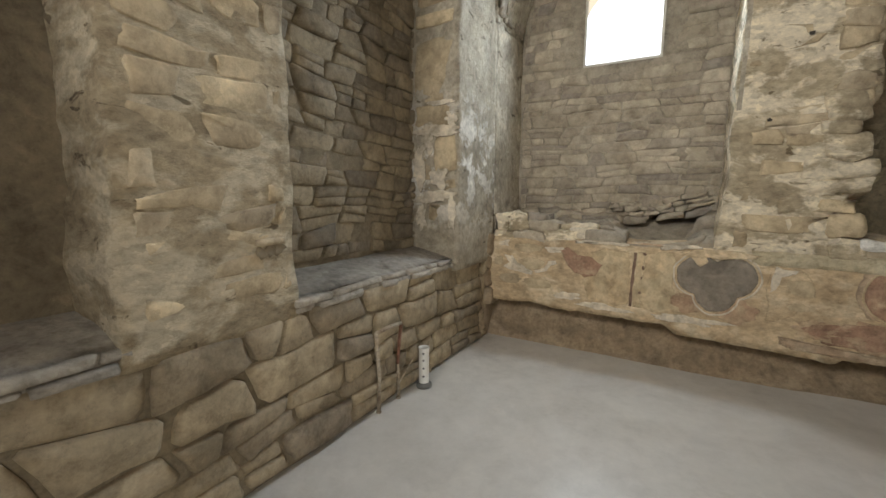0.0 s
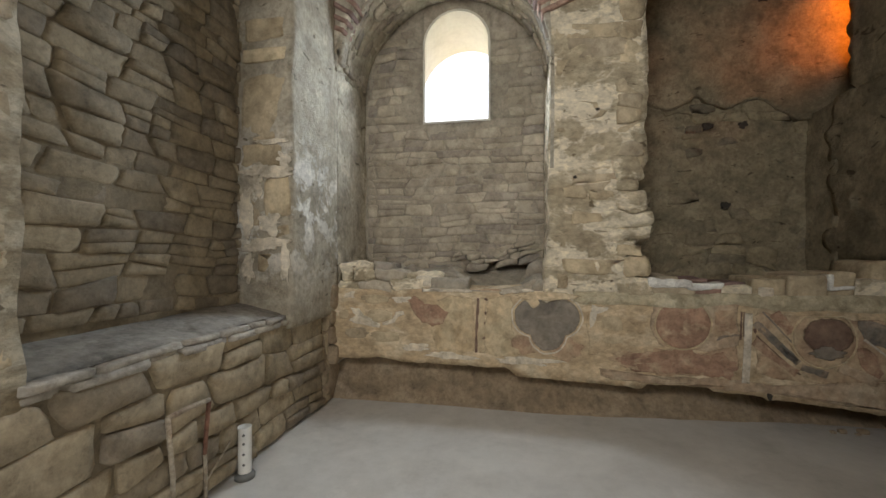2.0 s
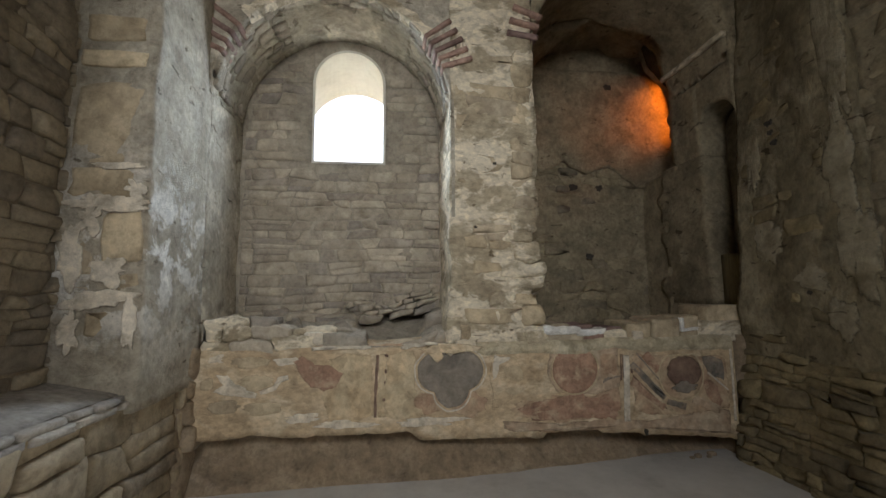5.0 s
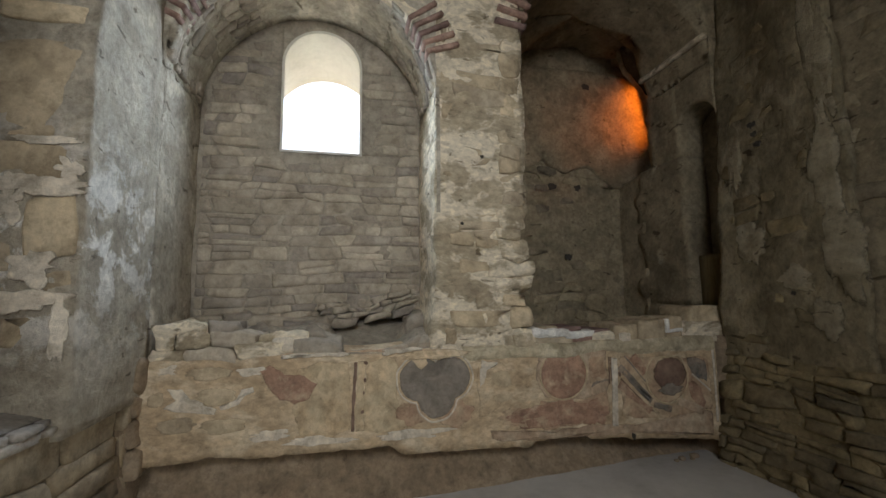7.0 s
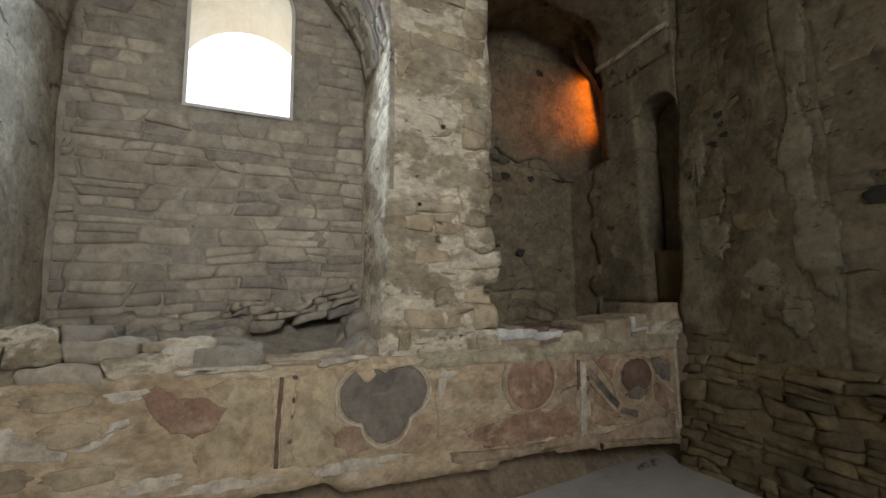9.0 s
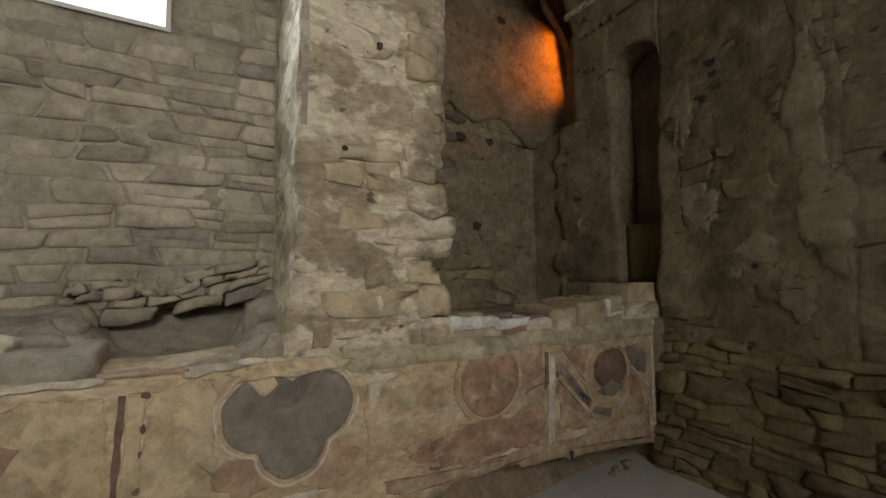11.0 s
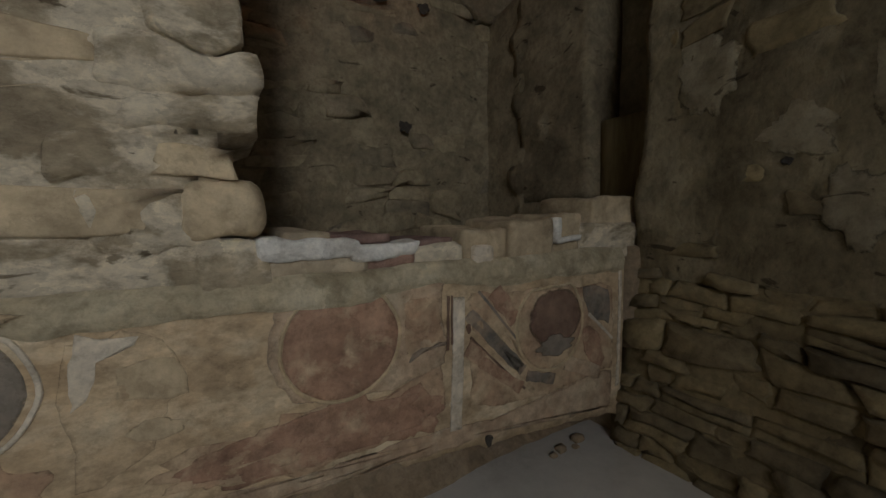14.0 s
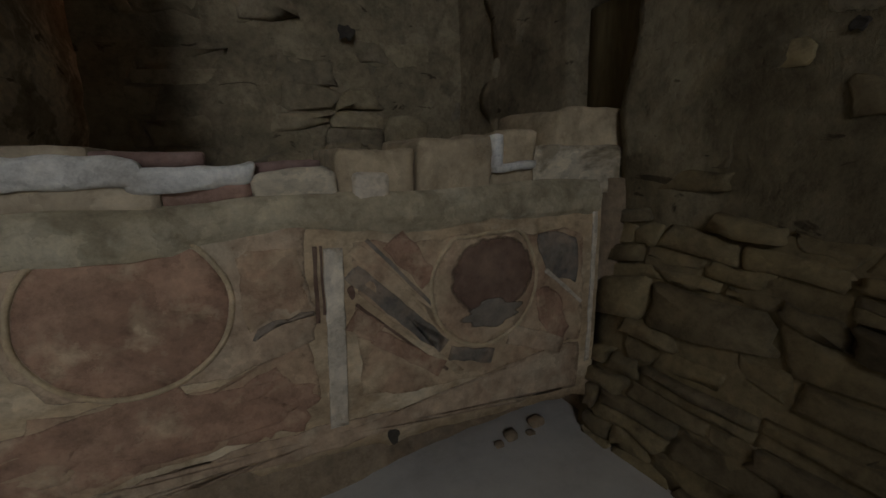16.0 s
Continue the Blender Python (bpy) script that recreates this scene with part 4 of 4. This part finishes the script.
    patch("mortar_edge", o, m, dado, proud=0.018, back=0.10)


# thick mortar roll between dado and ledge
roll = Solid()
RXX = lambda u: 0.42 + 2.2 * u


def roll_at(u, v):
    x = RXX(u)
    low = 0.90 - 0.025 * math.exp(-((x - 1.2) / 0.12) ** 2) - 0.02 * noise.noise(Vector((x * 4, 2, 7))) - 0.012 * noise.noise(Vector((x * 15, 2, 7))) - 0.02 * max(0.0, x - 1.5)
    return x, 3.590 - 0.028 * math.sin(math.pi * (0.08 + 0.92 * v)) ** 0.5 - 0.012 * noise.noise(Vector((x * 6, v * 3, 9))), low + (1.0 - low) * v


roll.grid(roll_at, 160, 9)
roll.make("mortar_band", MORTAR_BAND, 0.016, dado)


# ---- ledge of the dark bay ----
def block(name, x0, x1, y0, y1, z0, z1, material, label, category="stone", amp=0.028, step=0.022, group="", edge=0.4):
    s = Solid().box(x0, x1, y0, y1, z0, z1, step)
    cx, cy, cz = (x0 + x1) / 2, (y0 + y1) / 2, (z0 + z1) / 2
    hx, hy, hz = (x1 - x0) / 2, (y1 - y0) / 2, (z1 - z0) / 2
    r = edge * min(hx, hy, hz)

    def soft(p, q):
        d = Vector((max(abs(p.x - cx) - hx + r, 0), max(abs(p.y - cy) - hy + r, 0), max(abs(p.z - cz) - hz + r, 0)))
        if d.length > r:
            k = (1 - r / d.length)
            q -= Vector((math.copysign(d.x * k, p.x - cx), math.copysign(d.y * k, p.y - cy), math.copysign(d.z * k, p.z - cz)))
        return q

    return tagged(s.make(name, material, amp, extra=soft), label, category, group)


G = "stones of the bay ledge"
block("ledge_stone", 1.00, 1.30, 3.590, 3.95, 0.985, 1.075, STONE_PIER, "flat grey-beige stone in the ledge of the dark bay", group=G, edge=0.25)
block("ledge_brick", 1.305, 1.495, 3.588, 3.9, 0.985, 1.06, BRICK, "thin faded red brick in the ledge", "brick", 0.012, group="bricks of the bay ledge")
block("ledge_plaster", 0.985, 1.28, 3.575, 3.74, 1.045, 1.11, WHITE, "band of broken white lime plaster on the bay ledge", "plaster", 0.035, 0.014)
block("ledge_plaster", 1.24, 1.50, 3.577, 3.74, 1.035, 1.095, WHITE, "band of broken white lime plaster on the bay ledge", "plaster", 0.035, 0.014)
block("ledge_stone", 1.05, 1.20, 3.60, 3.95, 1.085, 1.13, STONE_PIER, "flat beige stone above the plaster band", group=G)
block("ledge_brick", 1.20, 1.40, 3.60, 3.9, 1.085, 1.118, BRICK, "thin faded red brick above the plaster band", "brick", 0.014, group="bricks of the bay ledge")
block("ledge_stone", 1.49, 1.70, 3.580, 3.85, 0.975, 1.06, MORTAR_PIER, "crumbling pale mortar lump in the ledge", group=G, amp=0.03)
block("ledge_brick", 1.50, 1.66, 3.60, 3.9, 1.05, 1.085, BRICK, "broken faded brick on the crumbling mortar", "brick", 0.014, group="bricks of the bay ledge")
block("ledge_stone", 1.70, 1.915, 3.588, 3.95, 0.96, 1.125, STONE_PIER, "squared pale stone flush in the bay ledge", group=G, edge=0.2)
block("ledge_stone", 1.925, 2.17, 3.585, 3.95, 0.955, 1.15, STONE_PIER, "squared pale stone flush in the bay ledge", group=G, edge=0.2)
block("ledge_stone", 2.175, 2.36, 3.585, 3.95, 0.96, 1.165, STONE_PIER, "squared stone with white plaster remains on the bay ledge", group=G, edge=0.2)
block("ledge_stone", 2.36, 2.77, 3.592, 3.95, 0.95, 1.11, MORTAR_PIER, "low plastered stone at the end of the bay ledge", group=G, edge=0.2)
block("ledge_stone", 2.47, 2.80, 3.62, 4.0, 1.06, 1.245, STONE_PIER, "upright beige stone below the tall niche", group=G, edge=0.25)
block("mortar_lump", 1.735, 1.835, 3.570, 3.66, 0.965, 1.055, PALE, "rounded lump of pale mortar between ledge stones", "mortar", 0.016, 0.018)
block("mortar_lump", 1.80, 1.95, 3.575, 3.66, 0.925, 0.975, PALE, "smear of pale mortar below the ledge stones", "mortar", 0.02, 0.018)
block("mortar_lump", 2.17, 2.34, 3.566, 3.63, 1.035, 1.065, WHITE, "streak of white lime plaster on a ledge stone", "mortar", 0.022, 0.014)
block("mortar_lump", 2.165, 2.20, 3.568, 3.63, 1.05, 1.15, WHITE, "streak of white lime plaster between ledge stones", "mortar", 0.016, 0.014)
block("pier_foot_stone", 0.80, 1.005, 3.575, 3.85, 1.105, 1.262, STONE_PIER, "rounded loose stone at the foot of the pier", amp=0.04, edge=0.6)
block("bay_mortar_lump", -0.86, -0.72, 3.60, 3.75, 0.99, 1.10, PALE, "pale lump of mortar on the bay sill", "mortar", 0.03, 0.02)

# bare boulders of the pier's broken edge
def bedded(x0, x1, y0, y1, z0, z1, material, parent, amp=0.055, edge=0.38):
    ob = block("stone", x0, x1, y0, y1, z0, z1, material, "", "", amp, 0.026, "", edge)
    ob.parent = parent


# rubble in the corner between bench, pier and dado
for y0, z0, z1 in ((3.50, 0.30, 0.48), (3.49, 0.49, 0.66), (3.51, 0.67, 0.80), (3.50, 0.81, 1.0)):
    bedded(-1.72, -1.565, y0, 3.68, z0, z1, FOUNDATION, wall_left_bench, 0.04)
for x0, x1, z0, z1 in ((0.74, 0.955, 1.86, 2.03), (0.72, 0.972, 1.645, 1.80), (0.62, 0.998, 1.50, 1.635), (0.68, 0.993, 1.385, 1.50), (0.56, 0.905, 1.265, 1.375), (0.60, 0.86, 1.10, 1.25), (0.84, 1.02, 0.97, 1.095), (0.70, 0.90, 1.80, 1.87)):
    bedded(x0, x1, 3.578, 4.0, z0, z1, MORTAR_PIER, pier_front)

# rubble courses over the plain end of the dado
rng = random.Random(17)
for z0, z1, x1, y0 in ((0.955, 1.055, -0.52, 3.575), (1.05, 1.135, -0.80, 3.60), (1.13, 1.215, -1.12, 3.63)):
    x = -1.60
    while x < x1:
        w = rng.uniform(0.10, 0.36)
        bedded(x, x + w, y0 + rng.uniform(0, 0.03), 3.95, z0 + rng.uniform(-0.012, 0.012), z1 + rng.uniform(-0.02, 0.02), rng.choice((MORTAR_BAY, STONE_BAY, MORTAR_PIER)), bay_sill, 0.075, 0.3)
        x += w + 0.006

# brown panel added in the tall niche for the lit part of its back
block("board", 2.96, 2.985, 3.62, 3.99, 1.24, 1.72, LIT_PANEL, "brown panel standing for the lit back of the tall niche", "board", 0.002, 0.06)

# hollow in the bay sill
block("sill_hollow_stone", -0.68, -0.50, 4.0, 4.3, 0.95, 1.14, STONE_BAY, "rubble stone in the broken bay sill", amp=0.05, edge=0.7)
block("sill_hollow_stone", 0.10, 0.30, 3.9, 4.3, 0.95, 1.22, STONE_BAY, "rubble stone in the broken bay sill", amp=0.05, edge=0.7)


# rubble fallen at the foot of the dado
for k, (x, y, s) in enumerate(((2.24, 3.66, 0.020), (2.31, 3.68, 0.028), (2.40, 3.66, 0.018), (2.46, 3.70, 0.03))):
    block("fallen_stone", x - s, x + s, y - s * 0.8, y + s * 0.8, -0.004, s * 0.9, FOUNDATION, "small broken stone lying at the foot of the wall", "stone", 0.02, 0.018, group="fallen stones", edge=0.6)

# ---- iron frame and pipe ----
def tube(points, radius, n=8):
    vs, fs = [], []
    for i, p in enumerate(points):
        p = Vector(p)
        a, b = Vector(points[max(i - 1, 0)]), Vector(points[min(i + 1, len(points) - 1)])
        d = (b - a).normalized()
        s = d.cross(Vector((0.3, 0.9, 0.2))).normalized()
        t_ = d.cross(s)
        vs += [p + (s * math.cos(2 * math.pi * k / n) + t_ * math.sin(2 * math.pi * k / n)) * radius for k in range(n)]
    for i in range(len(points) - 1):
        for k in range(n):
            m_ = (k + 1) % n
            fs.append((i * n + k, i * n + m_, (i + 1) * n + m_, (i + 1) * n + k))
    fs += [tuple(range(n))[::-1], tuple(range(len(vs) - n, len(vs)))]
    return vs, fs


def turned(profile, cx, cy, n=24):
    vs, fs = [], []
    for r, z in profile:
        vs += [(cx + r * math.cos(2 * math.pi * k / n), cy + r * math.sin(2 * math.pi * k / n), z) for k in range(n)]
    for i in range(len(profile) - 1):
        for k in range(n):
            m_ = (k + 1) % n
            fs.append((i * n + k, i * n + m_, (i + 1) * n + m_, (i + 1) * n + k))
    return vs, fs


stand = new("iron_frame")
stand.location = (-1.57, 1.95, 0)
tagged(stand, "thin rusty iron frame standing against the stone bench", "frame")


def under(ob, thing):
    ob.parent = thing
    ob.matrix_parent_inverse = Matrix.Translation(-Vector(thing.location))
    return ob


under(mesh_object("leg", *tube([(-1.595, 1.885, 0.0), (-1.565, 1.86, 0.25), (-1.535, 1.80, 0.565)], 0.012), RUST), stand)
under(mesh_object("leg", *tube([(-1.60, 2.10, 0.02), (-1.592, 2.09, 0.16), (-1.588, 2.08, 0.26)], 0.010), RUST), stand)
under(tagged(mesh_object("upper_leg", *tube([(-1.588, 2.08, 0.26), (-1.565, 2.065, 0.4), (-1.535, 2.05, 0.56)], 0.011), OXIDE), "red rusted upper leg"), stand)
under(mesh_object("crossbar", *tube([(-1.535, 1.80, 0.562), (-1.533, 1.93, 0.566), (-1.535, 2.05, 0.558)], 0.012), RUST), stand)
for fy, fx in ((1.885, -1.595), (2.10, -1.60)):
    under(mesh_object("foot", *turned([(0.0, 0.0), (0.018, 0.0), (0.017, 0.008), (0.0, 0.009)], fx, fy, 10), RUST), stand)
under(mesh_object("brace", *tube([(-1.598, 2.10, 0.10), (-1.59, 2.18, 0.17), (-1.585, 2.27, 0.24)], 0.005), RUST), stand)

pipe = new("drain_pipe")
pipe.location = (-1.545, 2.335, 0)
tagged(pipe, "short white perforated plastic pipe on a grey base", "pipe")


under(mesh_object("tube", *turned([(0.037, 0.03), (0.037, 0.285), (0.039, 0.29), (0.039, 0.298), (0.033, 0.298), (0.033, 0.03)], -1.545, 2.335), PVC), pipe)
under(mesh_object("base", *turned([(0.0, 0.0), (0.056, 0.0), (0.056, 0.022), (0.047, 0.034), (0.038, 0.036), (0.0, 0.036)], -1.545, 2.335), DARKPVC), pipe)
for z in (0.09, 0.15, 0.21, 0.26):
    a = radians(-62)
    hx, hy = -1.545 + 0.0375 * math.cos(a), 2.335 + 0.0375 * math.sin(a)
    under(mesh_object("slot", *tube([(hx, hy, z), (hx + 0.002 * math.cos(a), hy + 0.002 * math.sin(a), z)], 0.008), DARKPVC), pipe)

# ---- small holes, as flat dark patches ----
def hole(x, y, z, r, axis, parent, seed, material=HOLE_SHADE):
    """A hole drawn flat: a ragged patch on the wall, its shade put into the colour."""
    vs, fs, n = [], [], 14
    for k, (s, d) in enumerate(((1.25, -0.004), (1.0, 0.002), (0.8, 0.0))):
        for i in range(n):
            a = 2 * math.pi * i / n
            q = r * s * (1 + 0.7 * noise.noise(Vector((math.cos(a) * 2, math.sin(a) * 2, seed))))
            u, v = q * math.cos(a), 0.75 * q * math.sin(a)
            vs.append((x + u, y - d, z + v) if axis == "y" else (x - d * (1 if axis == "r" else -1), y + u, z + v))
    for k in range(2):
        for i in range(n):
            j = (i + 1) % n
            fs.append((k * n + i, k * n + j, (k + 1) * n + j, (k + 1) * n + i))
    fs.append(tuple(range(2 * n, 3 * n)))
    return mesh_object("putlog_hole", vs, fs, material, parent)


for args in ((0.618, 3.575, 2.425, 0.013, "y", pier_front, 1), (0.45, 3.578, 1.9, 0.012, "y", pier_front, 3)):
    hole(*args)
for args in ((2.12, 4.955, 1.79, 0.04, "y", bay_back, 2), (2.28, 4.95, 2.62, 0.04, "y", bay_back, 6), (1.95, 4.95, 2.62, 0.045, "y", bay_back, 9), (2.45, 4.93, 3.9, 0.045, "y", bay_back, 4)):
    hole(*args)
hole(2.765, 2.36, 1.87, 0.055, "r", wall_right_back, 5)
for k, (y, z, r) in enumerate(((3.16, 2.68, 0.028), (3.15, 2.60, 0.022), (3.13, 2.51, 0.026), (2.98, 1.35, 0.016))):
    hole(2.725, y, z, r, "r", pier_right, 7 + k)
block("putlog_stone", -1.66, -1.60, 1.10, 1.24, 1.155, 1.185, STONE_PIER, "flat stone lintel over a small hole in the pier", amp=0.01)
for y in (1.13, 1.175, 1.215):
    hole(-1.612, y, 1.125 + 0.01 * (y > 1.15), 0.028, "l", pier_a, y * 7, MORTAR_JOINT)

# remains of pale plaster on the right wall
def wall_patch(outline, x, parent, proud=0.010):
    n = len(outline)
    cy, cz = sum(p[0] for p in outline) / n, sum(p[1] for p in outline) / n
    vs, fs = [], []
    for k, w in ((1.0, -0.006), (0.80, proud), (0.5, proud)):
        vs += [Vector((x - w + lean(y, z), cy + (y - cy) * k, cz + (z - cz) * k)) for y, z in outline]
    vs.append(Vector((x - proud + lean(cy, cz), cy, cz)))
    for r in range(2):
        for i in range(n):
            j = (i + 1) % n
            fs.append((r * n + i, r * n + j, (r + 1) * n + j, (r + 1) * n + i))
    fs += [(2 * n + i, 2 * n + (i + 1) % n, 3 * n) for i in range(n)]
    ob = mesh_object("plaster_patch", [v + rough_at(v, 0.02) for v in vs], fs, RIGHT_PALE, parent)
    ob.data.attributes.new("wear", "FLOAT", "POINT").data.foreach_set("value", [0.9] * n + [0.4] * n + [0.1] * (n + 1))
    return ob


for cy, cz, ry, rz in ((2.68, 3.0, 0.10, 0.55), (2.70, 2.2, 0.12, 0.38), (2.66, 1.62, 0.11, 0.30), (2.95, 1.45, 0.16, 0.10), (3.30, 1.75, 0.13, 0.22), (3.42, 2.5, 0.09, 0.3), (2.80, 1.18, 0.08, 0.14)):
    wall_patch(blob(cy, cz, ry, rz, 0.55, 44, cy * 3 + cz), 2.735, pier_right)

# ---- red brick ends in the arches ----
for cx, spring, r, angles in ((-0.6575, 2.92, 0.9275, (20, 24.5, 29, 33.5, 38, 143, 148, 153, 158)), (1.93, 3.42, 0.93, (160, 166, 172))):
    for k, a in enumerate(angles):
        ca, sa = math.cos(radians(a)), math.sin(radians(a))
        s = Solid().box(-0.02, 0.25, 3.565, 3.75, -0.018, 0.018, 0.035)
        s.verts = [Vector((cx + (r + p.x) * ca - p.z * sa, p.y, spring + (r + p.x) * sa + p.z * ca)) for p in s.verts]
        ob = s.make("brick", BRICK, 0.008, bpy.data.objects["wall_front_arch" if cx < 0 else "wall_dark_bay_arch"])

# ---- stones of the walls ----
rng = random.Random(5)
# rubble on the haunches of the bay arch
for a0, a1 in ((0.05, 1.05), (2.25, 3.09)):
    lay(rubble(a0 * AR, a1 * AR, 0.06, 0.68, (0.06, 0.11), (0.08, 0.20), 0.014, rng, cover=0.85, jitter=0.1), lambda u, v, w: (ACX - (AR - w) * math.cos(u / AR), 3.585 + v, ASP + (AR - w) * math.sin(u / AR)), (0.0, 0.03), 0.04, STONE_BAY, STONE_BAY, bpy.data.objects["wall_front_arch"], rng, dome=0.5, amp=0.012)
# broken stones along the front of the arch's soffit
lay(rubble(0.1 * AR, 3.04 * AR, 0.01, 0.22, (0.05, 0.09), (0.06, 0.17), 0.010, rng, cover=0.6, jitter=0.14), lambda u, v, w: (ACX - (AR - w) * math.cos(u / AR), 3.585 + v, ASP + (AR - w) * math.sin(u / AR)), (0.0, 0.022), 0.04, MORTAR_ARCH, MORTAR_ARCH, bpy.data.objects["wall_front_arch"], rng, dome=0.6, amp=0.016)
# bench, left
lay(rubble(-3.56, 0.9, 0.02, 0.80, (0.10, 0.22), (0.16, 0.46), 0.022, rng, wave=0.05), on_left(-1.655), (0.02, 0.055), 0.06, STONE_BENCH, STONE_BENCH_J, wall_left_bench, rng, first=lambda o: abs(o[0][0] + 1.8))
# thin capping stones on the bench
lay(rubble(-2.9, -1.3, 0.79, 0.865, (0.03, 0.042), (0.12, 0.40), 0.008, rng, wave=0.02), on_left(-1.66), (0.02, 0.06), 0.10, LEDGE, LEDGE, wall_left_bench, rng)
lay(rubble(-0.62, 0.8, 0.78, 0.86, (0.03, 0.042), (0.12, 0.40), 0.008, rng, wave=0.02), on_left(-1.66), (0.02, 0.06), 0.10, LEDGE, LEDGE, wall_left_bench, rng)
# recess back, left
lay(rubble(-2.95, -1.22, 0.95, 3.9, (0.065, 0.135), (0.11, 0.33), 0.009, rng, wave=0.07, slope=0.03), on_left(-2.035), (0.008, 0.045), 0.05, STONE_RECESS, STONE_RECESS, wall_left_back, rng, limit=330, first=lambda o: o[0][1])
# plastered pier, left
lay(rubble(-1.29, -0.64, 0.9, 3.4, (0.09, 0.18), (0.14, 0.40), 0.03, rng, wave=0.03, cover=0.85, jitter=0.10), on_left(-1.630), (-0.005, 0.012), 0.03, STONE_PIER, STONE_PIER, pier_a, rng, dome=0.7, amp=0.014)
# corner pier
lay([fitted([(a, c), (b, c), (b, d), (a, d)], rng, 0.012, 0.10, 0.06) for a, b, c, d in (
    (-1.98, -1.62, 2.12, 2.62), (-1.99, -1.66, 1.93, 2.10), (-1.80, -1.60, 1.56, 1.86), (-1.99, -1.83, 1.50, 1.78), (-1.86, -1.62, 1.16, 1.30), (-1.99, -1.62, 2.70, 2.80),
    (-1.97, -1.66, 2.86, 3.02), (-1.72, -1.60, 1.38, 1.50), (-1.99, -1.85, 1.32, 1.44))], on_y(2.888), (-0.006, 0.008), 0.03, STONE_PIER, STONE_PIER, pier_b, rng, dome=0.7, amp=0.012)
# pale plaster left in a web between those stones
for o in (blob(-1.80, 1.90, 0.19, 0.045, 0.8, 44, 1.5), blob(-1.86, 1.82, 0.06, 0.10, 0.8, 36, 2.5), blob(-1.74, 1.52, 0.10, 0.07, 0.8, 36, 3.5), blob(-1.95, 1.62, 0.05, 0.16, 0.7, 36, 4.5), blob(-1.80, 1.36, 0.18, 0.055, 0.6, 44, 5.5), blob(-1.64, 1.98, 0.06, 0.05, 0.7, 30, 6.5), blob(-1.63, 1.22, 0.04, 0.14, 0.6, 30, 7.5), blob(-1.92, 1.2, 0.05, 0.12, 0.6, 30, 8.5), blob(-1.72, 2.11, 0.12, 0.02, 0.6, 30, 9.5)):
    patch("plaster_patch", o, PALE, pier_b, y=2.878, proud=0.012)
# window wall
lay(rubble(-1.56, 0.25, 1.12, 3.8, (0.065, 0.12), (0.12, 0.34), 0.008, rng, wave=0.04,
           keep=lambda u, v: (v > 1.22 or not -0.55 < u < 0.12) and (v < 2.92 or (u + 0.657) ** 2 + (v - 2.92) ** 2 < 0.87 ** 2) and not (-1.13 < u < -0.12 and v > 2.56 and (v < 3.42 or (u + 0.615) ** 2 + (v - 3.415) ** 2 < 0.48 ** 2))),
    on_y(4.302), (0.002, 0.024), 0.04, STONE_BAY, STONE_BAY, window_wall, rng, dome=0.5, limit=330)
# loose rubble on the bay sill
lay(rubble(-1.6, 0.28, 0.04, 0.94, (0.10, 0.20), (0.10, 0.30), 0.006, rng, wave=0.04, cover=0.9, keep=lambda u, v: not (-0.52 < u < 0.10 and v > 0.14)),
    lambda u, v, w: (u, 3.60 + 0.74 * v - 0.5 * w, bay_height(u, v) + 0.9 * w), (-0.01, 0.05), 0.06, STONE_BAY, STONE_BAY, bay_sill, rng, dome=0.5, amp=0.03)
# broken edge above the hollow
lay(rubble(-0.66, 0.20, 1.10, 1.30, (0.035, 0.07), (0.06, 0.20), 0.008, rng, wave=0.07, cover=0.9, jitter=0.16), lambda u, v, w: (u, 4.28 - w, v + 0.15 * (u + 0.45)), (0.0, 0.06), 0.10, STONE_BAY, STONE_BAY, window_wall, rng, dome=0.4, amp=0.03)
# front pier
lay(rubble(0.30, 0.97, 1.02, 3.5, (0.07, 0.15), (0.14, 0.46), 0.02, rng, wave=0.03, cover=0.42, jitter=0.12), on_y(3.598), (-0.008, 0.009), 0.03, STONE_PIER, STONE_PIER, pier_front, rng, dome=0.65, amp=0.014)
# bare stones along the broken edge of the front pier
lay(rubble(0.76, 0.96, 2.02, 3.3, (0.09, 0.18), (0.2, 0.3), 0.012, rng, wave=0.02, cover=0.8, jitter=0.1), on_y(3.60), (-0.01, 0.025), 0.25, STONE_PIER, STONE_PIER, pier_front, rng, dome=0.5, amp=0.03)
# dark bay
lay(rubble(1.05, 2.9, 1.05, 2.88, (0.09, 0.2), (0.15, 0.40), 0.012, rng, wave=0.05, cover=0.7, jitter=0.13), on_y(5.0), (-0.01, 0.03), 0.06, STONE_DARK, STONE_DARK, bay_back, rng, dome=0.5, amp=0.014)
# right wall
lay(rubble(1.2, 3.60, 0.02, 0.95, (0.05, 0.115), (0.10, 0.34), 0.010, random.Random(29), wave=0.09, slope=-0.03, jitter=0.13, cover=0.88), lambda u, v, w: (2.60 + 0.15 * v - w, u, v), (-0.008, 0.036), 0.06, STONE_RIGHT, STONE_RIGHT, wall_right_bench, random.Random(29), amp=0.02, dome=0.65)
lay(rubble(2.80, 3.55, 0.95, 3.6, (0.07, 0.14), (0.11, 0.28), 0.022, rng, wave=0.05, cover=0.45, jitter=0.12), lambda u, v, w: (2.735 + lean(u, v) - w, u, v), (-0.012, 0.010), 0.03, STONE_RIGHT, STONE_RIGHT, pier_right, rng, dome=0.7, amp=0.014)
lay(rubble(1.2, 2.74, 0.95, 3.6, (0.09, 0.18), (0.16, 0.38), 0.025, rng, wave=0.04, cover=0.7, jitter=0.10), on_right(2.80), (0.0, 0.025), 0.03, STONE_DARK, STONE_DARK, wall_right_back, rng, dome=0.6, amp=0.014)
